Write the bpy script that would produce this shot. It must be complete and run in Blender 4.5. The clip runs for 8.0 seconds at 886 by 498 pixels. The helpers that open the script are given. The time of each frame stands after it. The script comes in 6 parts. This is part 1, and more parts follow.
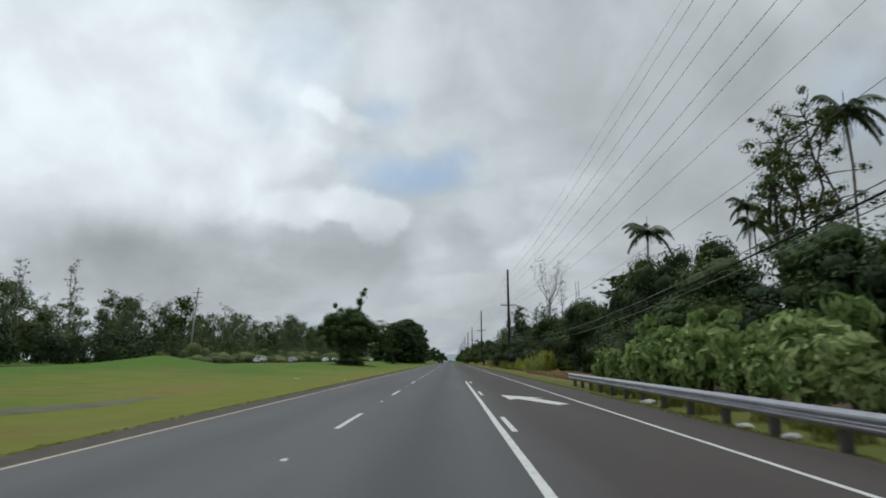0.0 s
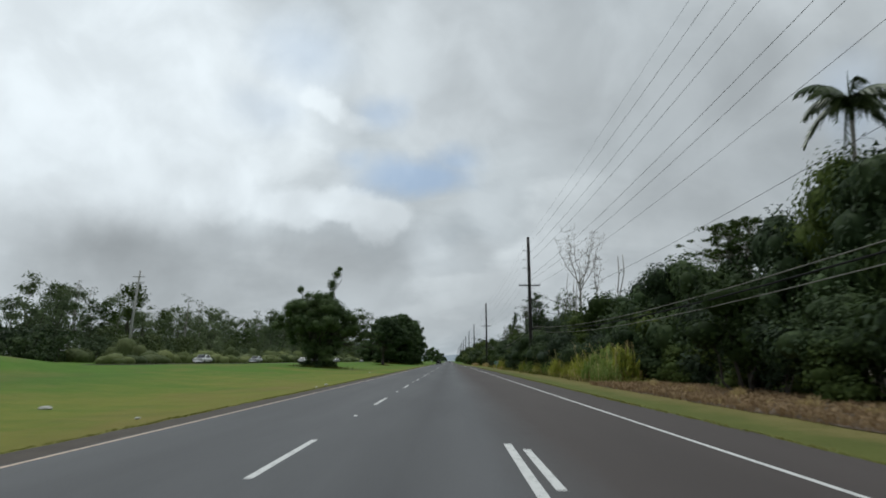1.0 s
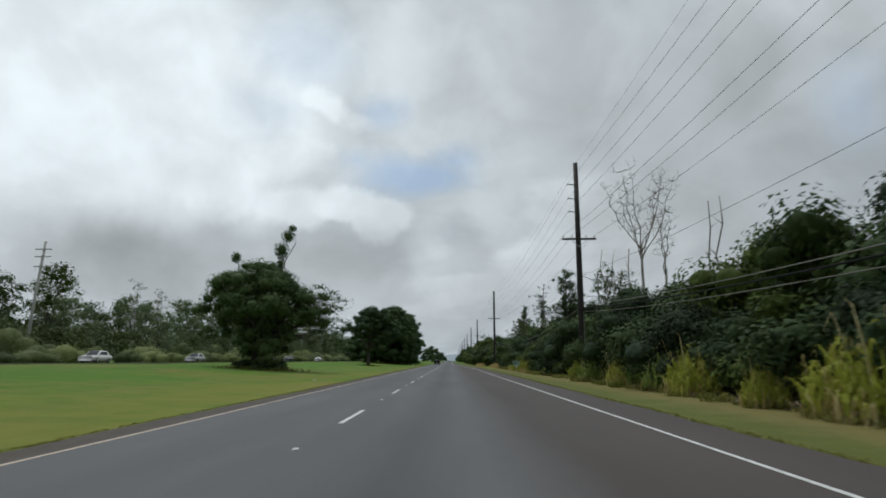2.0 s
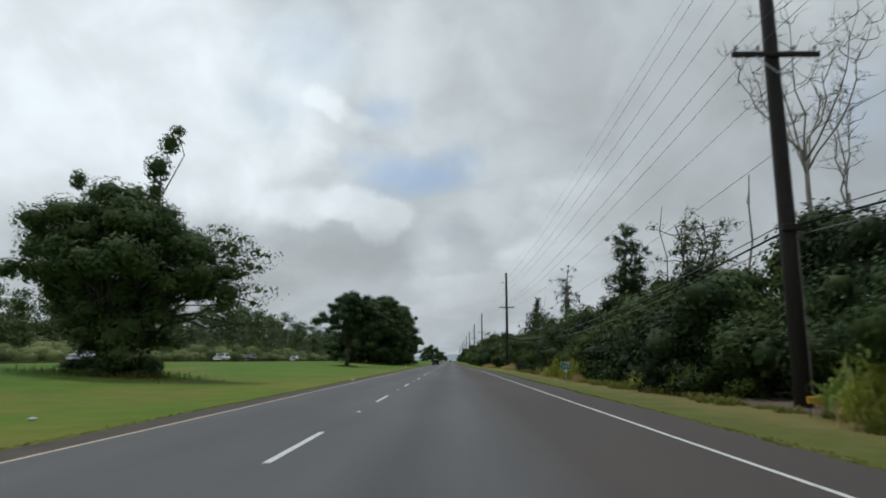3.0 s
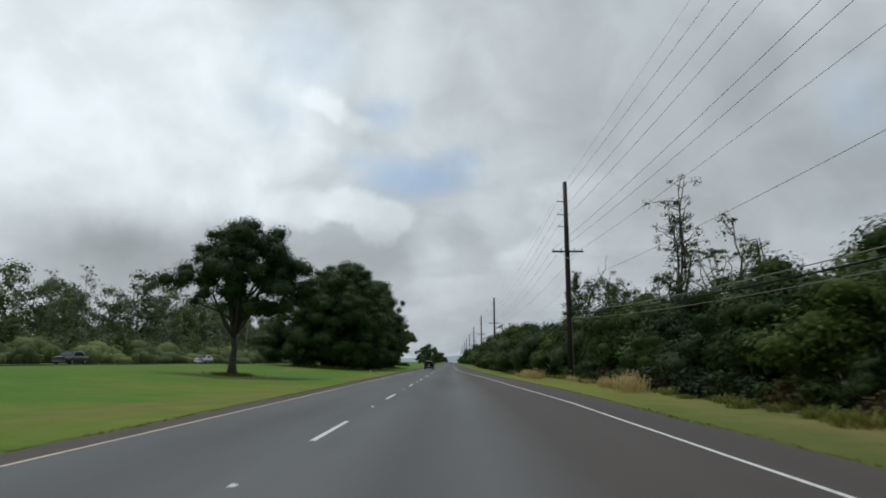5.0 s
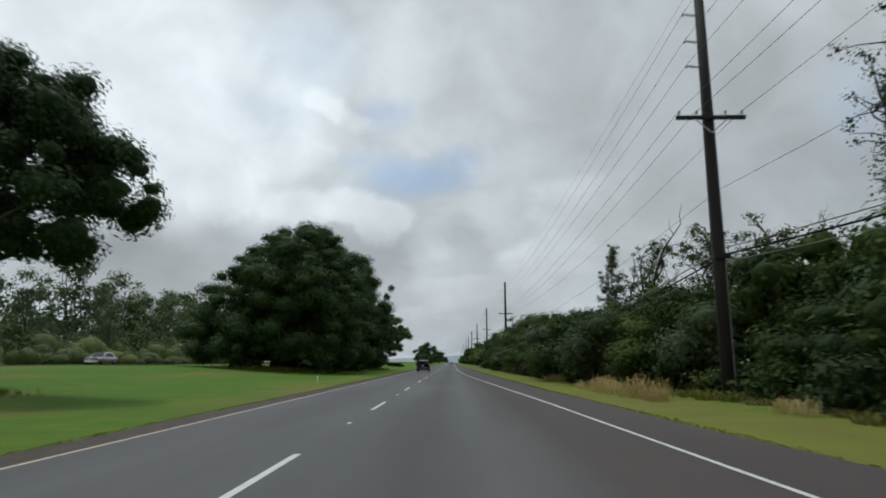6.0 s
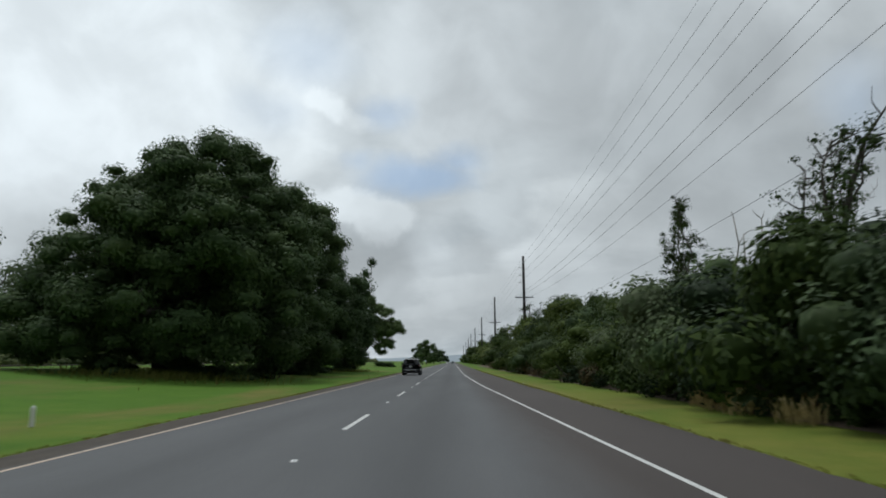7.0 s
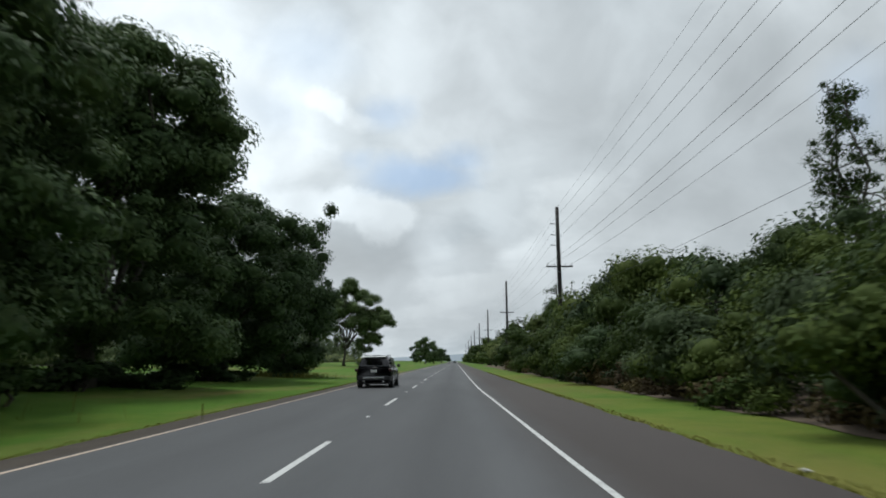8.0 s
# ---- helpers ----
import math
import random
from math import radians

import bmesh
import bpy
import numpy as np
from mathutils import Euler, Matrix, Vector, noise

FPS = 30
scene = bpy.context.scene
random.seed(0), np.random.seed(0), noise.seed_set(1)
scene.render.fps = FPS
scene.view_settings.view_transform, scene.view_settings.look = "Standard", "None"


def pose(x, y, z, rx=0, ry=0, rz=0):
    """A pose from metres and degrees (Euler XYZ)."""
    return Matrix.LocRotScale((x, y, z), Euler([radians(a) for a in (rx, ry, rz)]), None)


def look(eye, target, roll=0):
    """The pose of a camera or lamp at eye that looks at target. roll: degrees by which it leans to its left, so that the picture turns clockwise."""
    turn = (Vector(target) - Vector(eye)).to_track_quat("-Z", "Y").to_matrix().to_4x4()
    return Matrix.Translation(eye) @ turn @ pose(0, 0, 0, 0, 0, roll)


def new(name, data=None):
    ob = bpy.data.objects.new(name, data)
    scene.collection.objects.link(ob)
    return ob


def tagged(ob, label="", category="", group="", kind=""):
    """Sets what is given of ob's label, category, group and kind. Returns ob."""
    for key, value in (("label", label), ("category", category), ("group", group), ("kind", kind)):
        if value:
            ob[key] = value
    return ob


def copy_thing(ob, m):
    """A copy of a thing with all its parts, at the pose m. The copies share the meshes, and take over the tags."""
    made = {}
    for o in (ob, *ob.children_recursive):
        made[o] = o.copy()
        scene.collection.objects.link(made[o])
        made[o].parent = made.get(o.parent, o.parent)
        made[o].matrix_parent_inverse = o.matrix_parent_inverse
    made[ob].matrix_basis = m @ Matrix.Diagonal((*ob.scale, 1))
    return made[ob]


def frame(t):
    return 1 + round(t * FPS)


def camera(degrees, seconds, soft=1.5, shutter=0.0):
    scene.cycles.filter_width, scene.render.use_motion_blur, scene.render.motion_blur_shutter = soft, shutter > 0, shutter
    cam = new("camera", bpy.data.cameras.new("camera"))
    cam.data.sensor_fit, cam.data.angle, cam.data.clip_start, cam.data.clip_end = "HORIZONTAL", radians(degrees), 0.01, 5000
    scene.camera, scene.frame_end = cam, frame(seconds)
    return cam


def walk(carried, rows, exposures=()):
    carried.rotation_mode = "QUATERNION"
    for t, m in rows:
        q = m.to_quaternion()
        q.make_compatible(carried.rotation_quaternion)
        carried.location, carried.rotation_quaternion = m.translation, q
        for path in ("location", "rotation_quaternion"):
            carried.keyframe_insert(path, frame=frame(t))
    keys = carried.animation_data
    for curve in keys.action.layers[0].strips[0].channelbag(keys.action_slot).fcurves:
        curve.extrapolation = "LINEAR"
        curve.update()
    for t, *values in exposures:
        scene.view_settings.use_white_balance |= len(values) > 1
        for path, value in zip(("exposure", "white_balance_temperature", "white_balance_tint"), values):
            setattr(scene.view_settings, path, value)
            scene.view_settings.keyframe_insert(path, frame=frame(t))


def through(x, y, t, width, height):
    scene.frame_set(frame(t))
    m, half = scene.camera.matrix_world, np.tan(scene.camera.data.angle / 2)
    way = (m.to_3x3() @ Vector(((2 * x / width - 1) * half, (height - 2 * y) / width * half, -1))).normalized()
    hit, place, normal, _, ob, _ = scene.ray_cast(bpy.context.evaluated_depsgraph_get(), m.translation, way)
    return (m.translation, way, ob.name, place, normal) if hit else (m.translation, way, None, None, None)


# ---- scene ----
# ---------- camera ----------
cam = camera(69.64, 8.0, soft=1.8, shutter=0.15)
EYE = 1.40
# seconds, x, y, heading, pitch, lean
ROWS = [
    (0, 0.103, 0.00, 0.650, 9.914, 0.461),
    (0.5, 0.132, 15.74, 0.635, 9.941, 0.390),
    (1, 0.160, 31.38, 0.620, 9.969, 0.319),
    (1.5, 0.164, 47.42, 0.604, 9.956, 0.254),
    (3, 0.240, 94.87, 0.714, 9.927, -0.050),
    (3.5, 0.237, 110.36, 0.737, 9.948, -0.020),
    (4, 0.233, 125.90, 0.760, 9.968, 0.011),
    (5.5, 0.175, 172.12, 0.783, 10.115, 0.106),
    (6, 0.091, 187.88, 0.804, 10.075, 0.143),
    (6.5, 0.007, 203.70, 0.825, 10.035, 0.180),
    (7, -0.013, 219.36, 0.904, 10.013, 0.254),
    (7.5, -0.033, 235.10, 0.984, 9.991, 0.328),
    (8, -0.053, 250.94, 1.063, 9.968, 0.402),
]
walk(cam, [(t, pose(x, y, EYE, 90 + p, r, h)) for t, x, y, h, p, r in ROWS], [(0.0, 0.0, 6080, 4.0), (7.2, 0.0, 6080, 4.0), (8.0, 0.25, 6080, 4.0)])

# ---------- sky and sun ----------
SUN_EL, SUN_AZ = 70.0, 30.0     # azimuth counted from +y towards -x
world = bpy.data.worlds.new("sky")
scene.world = world
world.use_nodes = True
wt = world.node_tree
wt.nodes.clear()


def wnode(kind, **props):
    n = wt.nodes.new(kind)
    for k, v in props.items():
        setattr(n, k, v)
    return n


def wlink(a, b):
    wt.links.new(a, b)


def wmath(op, a, b=None, clamp=False):
    n = wnode("ShaderNodeMath", operation=op, use_clamp=clamp)
    for i, v in enumerate((a, b)):
        if v is None:
            continue
        if isinstance(v, (int, float)):
            n.inputs[i].default_value = v
        else:
            wlink(v, n.inputs[i])
    return n.outputs[0]


coord = wnode("ShaderNodeTexCoord").outputs["Generated"]
sep = wnode("ShaderNodeSeparateXYZ")
wlink(coord, sep.inputs[0])
# flatten directions onto a cloud deck
up = wmath("ADD", wmath("MAXIMUM", sep.outputs[2], 0.0), 0.22)
deck = wnode("ShaderNodeCombineXYZ")
wlink(wmath("DIVIDE", sep.outputs[0], up), deck.inputs[0])
wlink(wmath("DIVIDE", sep.outputs[1], up), deck.inputs[1])


def wnoise(vector, scale, detail, rough, distort, off):
    m = wnode("ShaderNodeMapping")
    m.inputs["Location"].default_value = off
    wlink(vector, m.inputs[0])
    n = wnode("ShaderNodeTexNoise", noise_dimensions="3D")
    n.inputs["Scale"].default_value = scale
    n.inputs["Detail"].default_value = detail
    n.inputs["Roughness"].default_value = rough
    n.inputs["Distortion"].default_value = distort
    wlink(m.outputs[0], n.inputs["Vector"])
    return n.outputs["Fac"]


def wramp(value, stops):
    r = wnode("ShaderNodeValToRGB")
    r.color_ramp.interpolation = "EASE"
    while len(r.color_ramp.elements) < len(stops):
        r.color_ramp.elements.new(0.5)
    for e, (p, c) in zip(r.color_ramp.elements, stops):
        e.position, e.color = p, (*c, 1) if len(c) == 3 else c
    wlink(value, r.inputs[0])
    return r.outputs[0]


def wmix(fac, a, b, blend="MIX"):
    n = wnode("ShaderNodeMix", data_type="RGBA", blend_type=blend)
    for sock, v in ((n.inputs[0], fac), (n.inputs[6], a), (n.inputs[7], b)):
        if isinstance(v, (int, float)):
            sock.default_value = v
        elif isinstance(v, tuple):
            sock.default_value = (*v, 1)
        else:
            wlink(v, sock)
    return n.outputs[2]


nishita = wnode("ShaderNodeTexSky", sky_type="NISHITA", sun_disc=False)
nishita.sun_elevation, nishita.sun_rotation = radians(SUN_EL), radians(-SUN_AZ)
clear = wmix(1.0, nishita.outputs[0], (0.085, 0.085, 0.085), "MULTIPLY")
clear = wmix(0.68, clear, (0.54, 0.62, 0.75))


# azimuth from +y towards +x and height, in degrees, bent by a soft noise so that cloud edges are ragged
wob = wnode("ShaderNodeTexNoise", noise_dimensions="3D")
wob.inputs["Scale"].default_value = 6.0
wob.inputs["Detail"].default_value = 7.0
wob.inputs["Roughness"].default_value = 0.56
wlink(coord, wob.inputs["Vector"])
plan = wnode("ShaderNodeCombineXYZ")
wlink(wmath("MULTIPLY", wmath("ARCTAN2", sep.outputs[0], sep.outputs[1]), 180 / math.pi), plan.inputs[0])
wlink(wmath("MULTIPLY", wmath("ARCSINE", sep.outputs[2]), 180 / math.pi), plan.inputs[1])
cen = wnode("ShaderNodeVectorMath", operation="SUBTRACT")
wlink(wob.outputs["Color"], cen.inputs[0])
cen.inputs[1].default_value = (0.5, 0.5, 0.5)
amp = wnode("ShaderNodeVectorMath", operation="MULTIPLY")
wlink(cen.outputs[0], amp.inputs[0])
amp.inputs[1].default_value = (7.0, 6.0, 0.0)
addv = wnode("ShaderNodeVectorMath", operation="ADD")
wlink(plan.outputs[0], addv.inputs[0])
wlink(amp.outputs[0], addv.inputs[1])
bent = addv.outputs[0]


def lobe(az, el, wide, high, inner):
    """1 inside an oval round a direction, easing to 0 at its rim."""
    d = wnode("ShaderNodeVectorMath", operation="SUBTRACT")
    wlink(bent, d.inputs[0])
    d.inputs[1].default_value = (az, el, 0.0)
    q = wnode("ShaderNodeVectorMath", operation="MULTIPLY")
    wlink(d.outputs[0], q.inputs[0])
    q.inputs[1].default_value = (1 / wide, 1 / high, 0.0)
    r = wnode("ShaderNodeVectorMath", operation="LENGTH")
    wlink(q.outputs[0], r.inputs[0])
    m = wnode("ShaderNodeMapRange", interpolation_type="SMOOTHSTEP")
    m.inputs["From Min"].default_value = 1.0
    m.inputs["From Max"].default_value = inner
    wlink(r.outputs["Value"], m.inputs["Value"])
    return m.outputs[0]


shade = wnoise(deck.outputs[0], 1.6, 8.0, 0.52, 0.35, (3.1, 1.7, 0.4))
puff = wnoise(coord, 8.0, 6.0, 0.5, 0.3, (1.0, 4.0, 2.0))
cloud = wramp(shade, [(0.30, (0.43, 0.45, 0.47)), (0.5, (0.56, 0.575, 0.59)), (0.68, (0.74, 0.75, 0.76))])
# the overcast is brightest round the hidden sun and dull on the far side of the sky
glow = wnode("ShaderNodeVectorMath", operation="DOT_PRODUCT")
wlink(coord, glow.inputs[0])
glow.inputs[1].default_value = (-math.sin(radians(SUN_AZ)) * math.cos(radians(50)), math.cos(radians(SUN_AZ)) * math.cos(radians(50)), math.sin(radians(50)))
fall = wnode("ShaderNodeMapRange", interpolation_type="SMOOTHSTEP")
for key, v in (("From Min", -0.55), ("From Max", 0.75), ("To Min", 0.62), ("To Max", 1.0)):
    fall.inputs[key].default_value = v
wlink(glow.outputs["Value"], fall.inputs["Value"])
cloud = wmix(1.0, cloud, fall.outputs[0], "MULTIPLY")
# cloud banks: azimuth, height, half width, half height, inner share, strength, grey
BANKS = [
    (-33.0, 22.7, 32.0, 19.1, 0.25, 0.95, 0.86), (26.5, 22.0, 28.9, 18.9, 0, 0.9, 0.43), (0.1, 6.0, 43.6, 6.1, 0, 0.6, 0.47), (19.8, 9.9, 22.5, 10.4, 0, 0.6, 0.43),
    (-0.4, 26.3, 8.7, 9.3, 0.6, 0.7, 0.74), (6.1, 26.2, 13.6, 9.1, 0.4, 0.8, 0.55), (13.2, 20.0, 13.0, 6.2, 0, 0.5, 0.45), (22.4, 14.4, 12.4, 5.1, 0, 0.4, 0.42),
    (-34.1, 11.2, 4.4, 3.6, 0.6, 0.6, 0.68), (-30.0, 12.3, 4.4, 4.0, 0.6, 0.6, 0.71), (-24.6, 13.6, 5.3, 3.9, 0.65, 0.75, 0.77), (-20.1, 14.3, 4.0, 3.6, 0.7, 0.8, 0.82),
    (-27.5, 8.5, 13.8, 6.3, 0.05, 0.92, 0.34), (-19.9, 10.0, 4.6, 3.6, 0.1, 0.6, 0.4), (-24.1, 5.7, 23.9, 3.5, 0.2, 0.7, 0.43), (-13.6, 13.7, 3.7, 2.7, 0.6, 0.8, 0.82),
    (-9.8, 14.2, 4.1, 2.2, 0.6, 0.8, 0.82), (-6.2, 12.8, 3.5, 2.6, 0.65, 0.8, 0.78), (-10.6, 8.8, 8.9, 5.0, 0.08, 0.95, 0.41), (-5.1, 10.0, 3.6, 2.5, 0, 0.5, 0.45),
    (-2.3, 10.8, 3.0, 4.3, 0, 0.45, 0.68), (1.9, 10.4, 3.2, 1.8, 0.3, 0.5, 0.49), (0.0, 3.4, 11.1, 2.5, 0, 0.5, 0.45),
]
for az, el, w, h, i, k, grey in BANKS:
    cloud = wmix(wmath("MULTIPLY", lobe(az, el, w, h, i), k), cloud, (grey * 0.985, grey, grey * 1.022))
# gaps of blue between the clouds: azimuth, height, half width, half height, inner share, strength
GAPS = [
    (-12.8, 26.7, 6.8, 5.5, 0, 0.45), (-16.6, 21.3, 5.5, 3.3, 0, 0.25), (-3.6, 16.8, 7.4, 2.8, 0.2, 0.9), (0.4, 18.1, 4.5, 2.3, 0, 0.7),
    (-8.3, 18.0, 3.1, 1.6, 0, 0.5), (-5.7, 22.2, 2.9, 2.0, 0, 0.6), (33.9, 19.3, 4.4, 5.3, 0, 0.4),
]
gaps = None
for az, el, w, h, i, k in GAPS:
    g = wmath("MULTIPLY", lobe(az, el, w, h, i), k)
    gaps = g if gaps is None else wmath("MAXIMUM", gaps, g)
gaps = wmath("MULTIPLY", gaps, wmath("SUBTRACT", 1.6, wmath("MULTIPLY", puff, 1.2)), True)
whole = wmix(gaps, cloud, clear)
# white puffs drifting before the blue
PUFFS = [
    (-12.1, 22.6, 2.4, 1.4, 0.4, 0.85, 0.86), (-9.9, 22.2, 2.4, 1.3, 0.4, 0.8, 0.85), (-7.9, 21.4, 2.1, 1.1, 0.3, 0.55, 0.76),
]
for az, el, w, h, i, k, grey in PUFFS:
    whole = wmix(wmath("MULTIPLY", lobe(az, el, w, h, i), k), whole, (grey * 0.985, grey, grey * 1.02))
whole = wmix(1.0, whole, wramp(puff, [(0.3, (0.90, 0.90, 0.90)), (0.7, (1.10, 1.10, 1.10))]), "MULTIPLY")
bg = wnode("ShaderNodeBackground")
wlink(whole, bg.inputs["Color"])
bg.inputs["Strength"].default_value = 1.0
wlink(bg.outputs[0], wnode("ShaderNodeOutputWorld").inputs["Surface"])

sun = new("sun", bpy.data.lights.new("sun", "SUN"))
sun.data.energy, sun.data.angle, sun.data.color = 1.6, radians(14), (1.0, 0.96, 0.90)
sa, se = radians(SUN_AZ), radians(SUN_EL)
sun.matrix_world = look((0, 0, 60), (60 * math.sin(sa) * math.cos(se), -60 * math.cos(sa) * math.cos(se), 60 - 60 * math.sin(se)))


# ---------- materials ----------
def material(name):
    m = bpy.data.materials.new(name)
    m.use_nodes = True
    nt = m.node_tree
    return m, nt, nt.nodes["Principled BSDF"]


def tex(nt, scale, detail=5.0, rough=0.55, space="Object", stretch=(1, 1, 1)):
    c = nt.nodes.new("ShaderNodeTexCoord")
    mp = nt.nodes.new("ShaderNodeMapping")
    mp.inputs["Scale"].default_value = stretch
    nt.links.new(c.outputs[space], mp.inputs[0])
    n = nt.nodes.new("ShaderNodeTexNoise")
    n.inputs["Scale"].default_value = scale
    n.inputs["Detail"].default_value = detail
    n.inputs["Roughness"].default_value = rough
    nt.links.new(mp.outputs[0], n.inputs["Vector"])
    return n.outputs["Fac"]


def ramp(nt, fac, stops):
    r = nt.nodes.new("ShaderNodeValToRGB")
    while len(r.color_ramp.elements) < len(stops):
        r.color_ramp.elements.new(0.5)
    for e, (p, c) in zip(r.color_ramp.elements, stops):
        e.position, e.color = p, (*c, 1)
    nt.links.new(fac, r.inputs[0])
    return r.outputs[0]


def mixc(nt, fac, a, b, blend="MIX"):
    n = nt.nodes.new("ShaderNodeMix")
    n.data_type, n.blend_type = "RGBA", blend
    for sock, v in ((n.inputs[0], fac), (n.inputs[6], a), (n.inputs[7], b)):
        if isinstance(v, (int, float)):
            sock.default_value = v
        elif isinstance(v, tuple):
            sock.default_value = (*v, 1)
        else:
            nt.links.new(v, sock)
    return n.outputs[2]


def fmath(nt, op, a, b=None, clamp=False):
    n = nt.nodes.new("ShaderNodeMath")
    n.operation, n.use_clamp = op, clamp
    for i, v in enumerate((a, b)):
        if v is None:
            continue
        if isinstance(v, (int, float)):
            n.inputs[i].default_value = v
        else:
            nt.links.new(v, n.inputs[i])
    return n.outputs[0]


def bump(nt, bsdf, height, strength=0.3, distance=0.02):
    b = nt.nodes.new("ShaderNodeBump")
    b.inputs["Strength"].default_value = strength
    b.inputs["Distance"].default_value = distance
    nt.links.new(height, b.inputs["Height"])
    nt.links.new(b.outputs[0], bsdf.inputs["Normal"])


def plain(name, dark, light, scale=6.0, rough=0.6, metal=0.0, relief=0.15, space="Object", stretch=(1, 1, 1), spec=0.5):
    """A two-tone worn surface with fine relief."""
    m, nt, b = material(name)
    n1 = tex(nt, scale, 6, 0.6, space, stretch)
    n2 = tex(nt, scale * 7.3, 4, 0.6, space, stretch)
    mixed = fmath(nt, "ADD", fmath(nt, "MULTIPLY", n1, 0.65), fmath(nt, "MULTIPLY", n2, 0.35))
    nt.links.new(ramp(nt, mixed, [(0.3, dark), (0.7, light)]), b.inputs["Base Color"])
    b.inputs["Roughness"].default_value = rough
    b.inputs["Metallic"].default_value = metal
    b.inputs["Specular IOR Level"].default_value = spec
    if relief:
        bump(nt, b, n2, relief, 0.01)
    return m


def leafy(name, tones, rough=0.7, through=0.25, spec=0.10):
    """Leaves: a tone for each leaf, patches of tone over the crown, some light through the blade."""
    m, nt, b = material(name)
    g = nt.nodes.new("ShaderNodeNewGeometry")
    o = nt.nodes.new("ShaderNodeObjectInfo")
    n = tex(nt, 0.35, 3, 0.6)
    f = fmath(nt, "ADD", fmath(nt, "MULTIPLY", g.outputs["Random Per Island"], 0.32), fmath(nt, "MULTIPLY", n, 0.75))
    f = fmath(nt, "ADD", f, fmath(nt, "MULTIPLY", fmath(nt, "SUBTRACT", o.outputs["Random"], 0.5), 0.5), True)
    k = len(tones) - 1
    col = ramp(nt, f, [(0.12 + 0.76 * i / k, c) for i, c in enumerate(tones)])
    nt.links.new(col, b.inputs["Base Color"])
    b.inputs["Roughness"].default_value = rough
    b.inputs["Specular IOR Level"].default_value = spec
    tr = nt.nodes.new("ShaderNodeBsdfTranslucent")
    nt.links.new(col, tr.inputs["Color"])
    mx = nt.nodes.new("ShaderNodeMixShader")
    mx.inputs[0].default_value = through
    nt.links.new(b.outputs[0], mx.inputs[1])
    nt.links.new(tr.outputs[0], mx.inputs[2])
    nt.links.new(mx.outputs[0], nt.nodes["Material Output"].inputs["Surface"])
    return m


LEAF_DARK = leafy("dark_broad_leaves", [(0.029, 0.049, 0.021), (0.056, 0.092, 0.033), (0.105, 0.146, 0.050)], 0.65, 0.15, 0.14)
# scrub leaves darkened: the shade inside the thicket is put into their colour
LEAF_SHADED = leafy("shade_toned_thicket_leaves", [(0.013, 0.023, 0.011), (0.028, 0.048, 0.018), (0.064, 0.094, 0.032)], 0.65, 0.12, 0.12)
LEAF_MID = leafy("scrub_leaves", [(0.018, 0.031, 0.009), (0.042, 0.068, 0.016), (0.098, 0.132, 0.030)], 0.7, 0.22)
LEAF_MIX = leafy("silvery_scrub_leaves", [(0.04, 0.06, 0.025), (0.08, 0.11, 0.05), (0.16, 0.19, 0.11)])
LEAF_LIME = leafy("yellow_green_scrub_leaves", [(0.034, 0.054, 0.013), (0.072, 0.102, 0.024), (0.145, 0.180, 0.046)], 0.7, 0.25)
LEAF_LIGHT = leafy("light_shrub_leaves", [(0.12, 0.19, 0.060), (0.26, 0.355, 0.125), (0.46, 0.53, 0.26)], 0.5, 0.3)
# far leaves: tones lifted and greyed to carry the haze of distance
LEAF_GREY = leafy("haze_paled_far_leaves", [(0.060, 0.085, 0.045), (0.105, 0.140, 0.070), (0.17, 0.205, 0.105)], 0.6, 0.3)
LEAF_OLIVE = leafy("olive_vine_leaves", [(0.085, 0.110, 0.038), (0.15, 0.185, 0.062), (0.24, 0.27, 0.105)], 0.6, 0.3)
LEAF_VINE = leafy("matted_vine_leaves", [(0.040, 0.058, 0.022), (0.075, 0.100, 0.036), (0.125, 0.150, 0.058)], 0.65, 0.2)
LEAF_BROWN = leafy("browned_brush_leaves", [(0.040, 0.030, 0.018), (0.080, 0.060, 0.030), (0.13, 0.105, 0.045)], 0.75, 0.2)
LEAF_PALM = leafy("palm_leaflets", [(0.03, 0.05, 0.018), (0.05, 0.08, 0.025), (0.09, 0.12, 0.045)], 0.4, 0.15, 0.4)
CANE = leafy("tall_cane_grass_blades", [(0.17, 0.21, 0.03), (0.34, 0.36, 0.06), (0.54, 0.50, 0.16)], 0.6, 0.35)
CANEGREEN = leafy("green_cane_grass_blades", [(0.08, 0.13, 0.025), (0.16, 0.23, 0.05), (0.30, 0.36, 0.11)], 0.6, 0.3)
STRAW = leafy("dry_straw_blades", [(0.34, 0.25, 0.11), (0.52, 0.41, 0.19), (0.68, 0.58, 0.32)], 0.7, 0.3)
DEADGRASS = leafy("dead_brown_grass_blades", [(0.17, 0.11, 0.06), (0.27, 0.185, 0.105), (0.38, 0.28, 0.16)], 0.8, 0.2)
TURF = leafy("mown_grass_blades", [(0.09, 0.12, 0.02), (0.13, 0.15, 0.03), (0.19, 0.18, 0.05)], 0.6, 0.3)
TURFLIT = leafy("yellowing_grass_blades", [(0.11, 0.13, 0.025), (0.16, 0.17, 0.035), (0.24, 0.21, 0.07)], 0.6, 0.3)
BARK = plain("rough_dark_bark", (0.030, 0.026, 0.020), (0.085, 0.075, 0.060), 5, 0.9, 0, 0.6, stretch=(1, 1, 0.25))
PALEBARK = plain("pale_bleached_bark", (0.20, 0.18, 0.16), (0.40, 0.38, 0.35), 5, 0.9, 0, 0.5, stretch=(1, 1, 0.25))
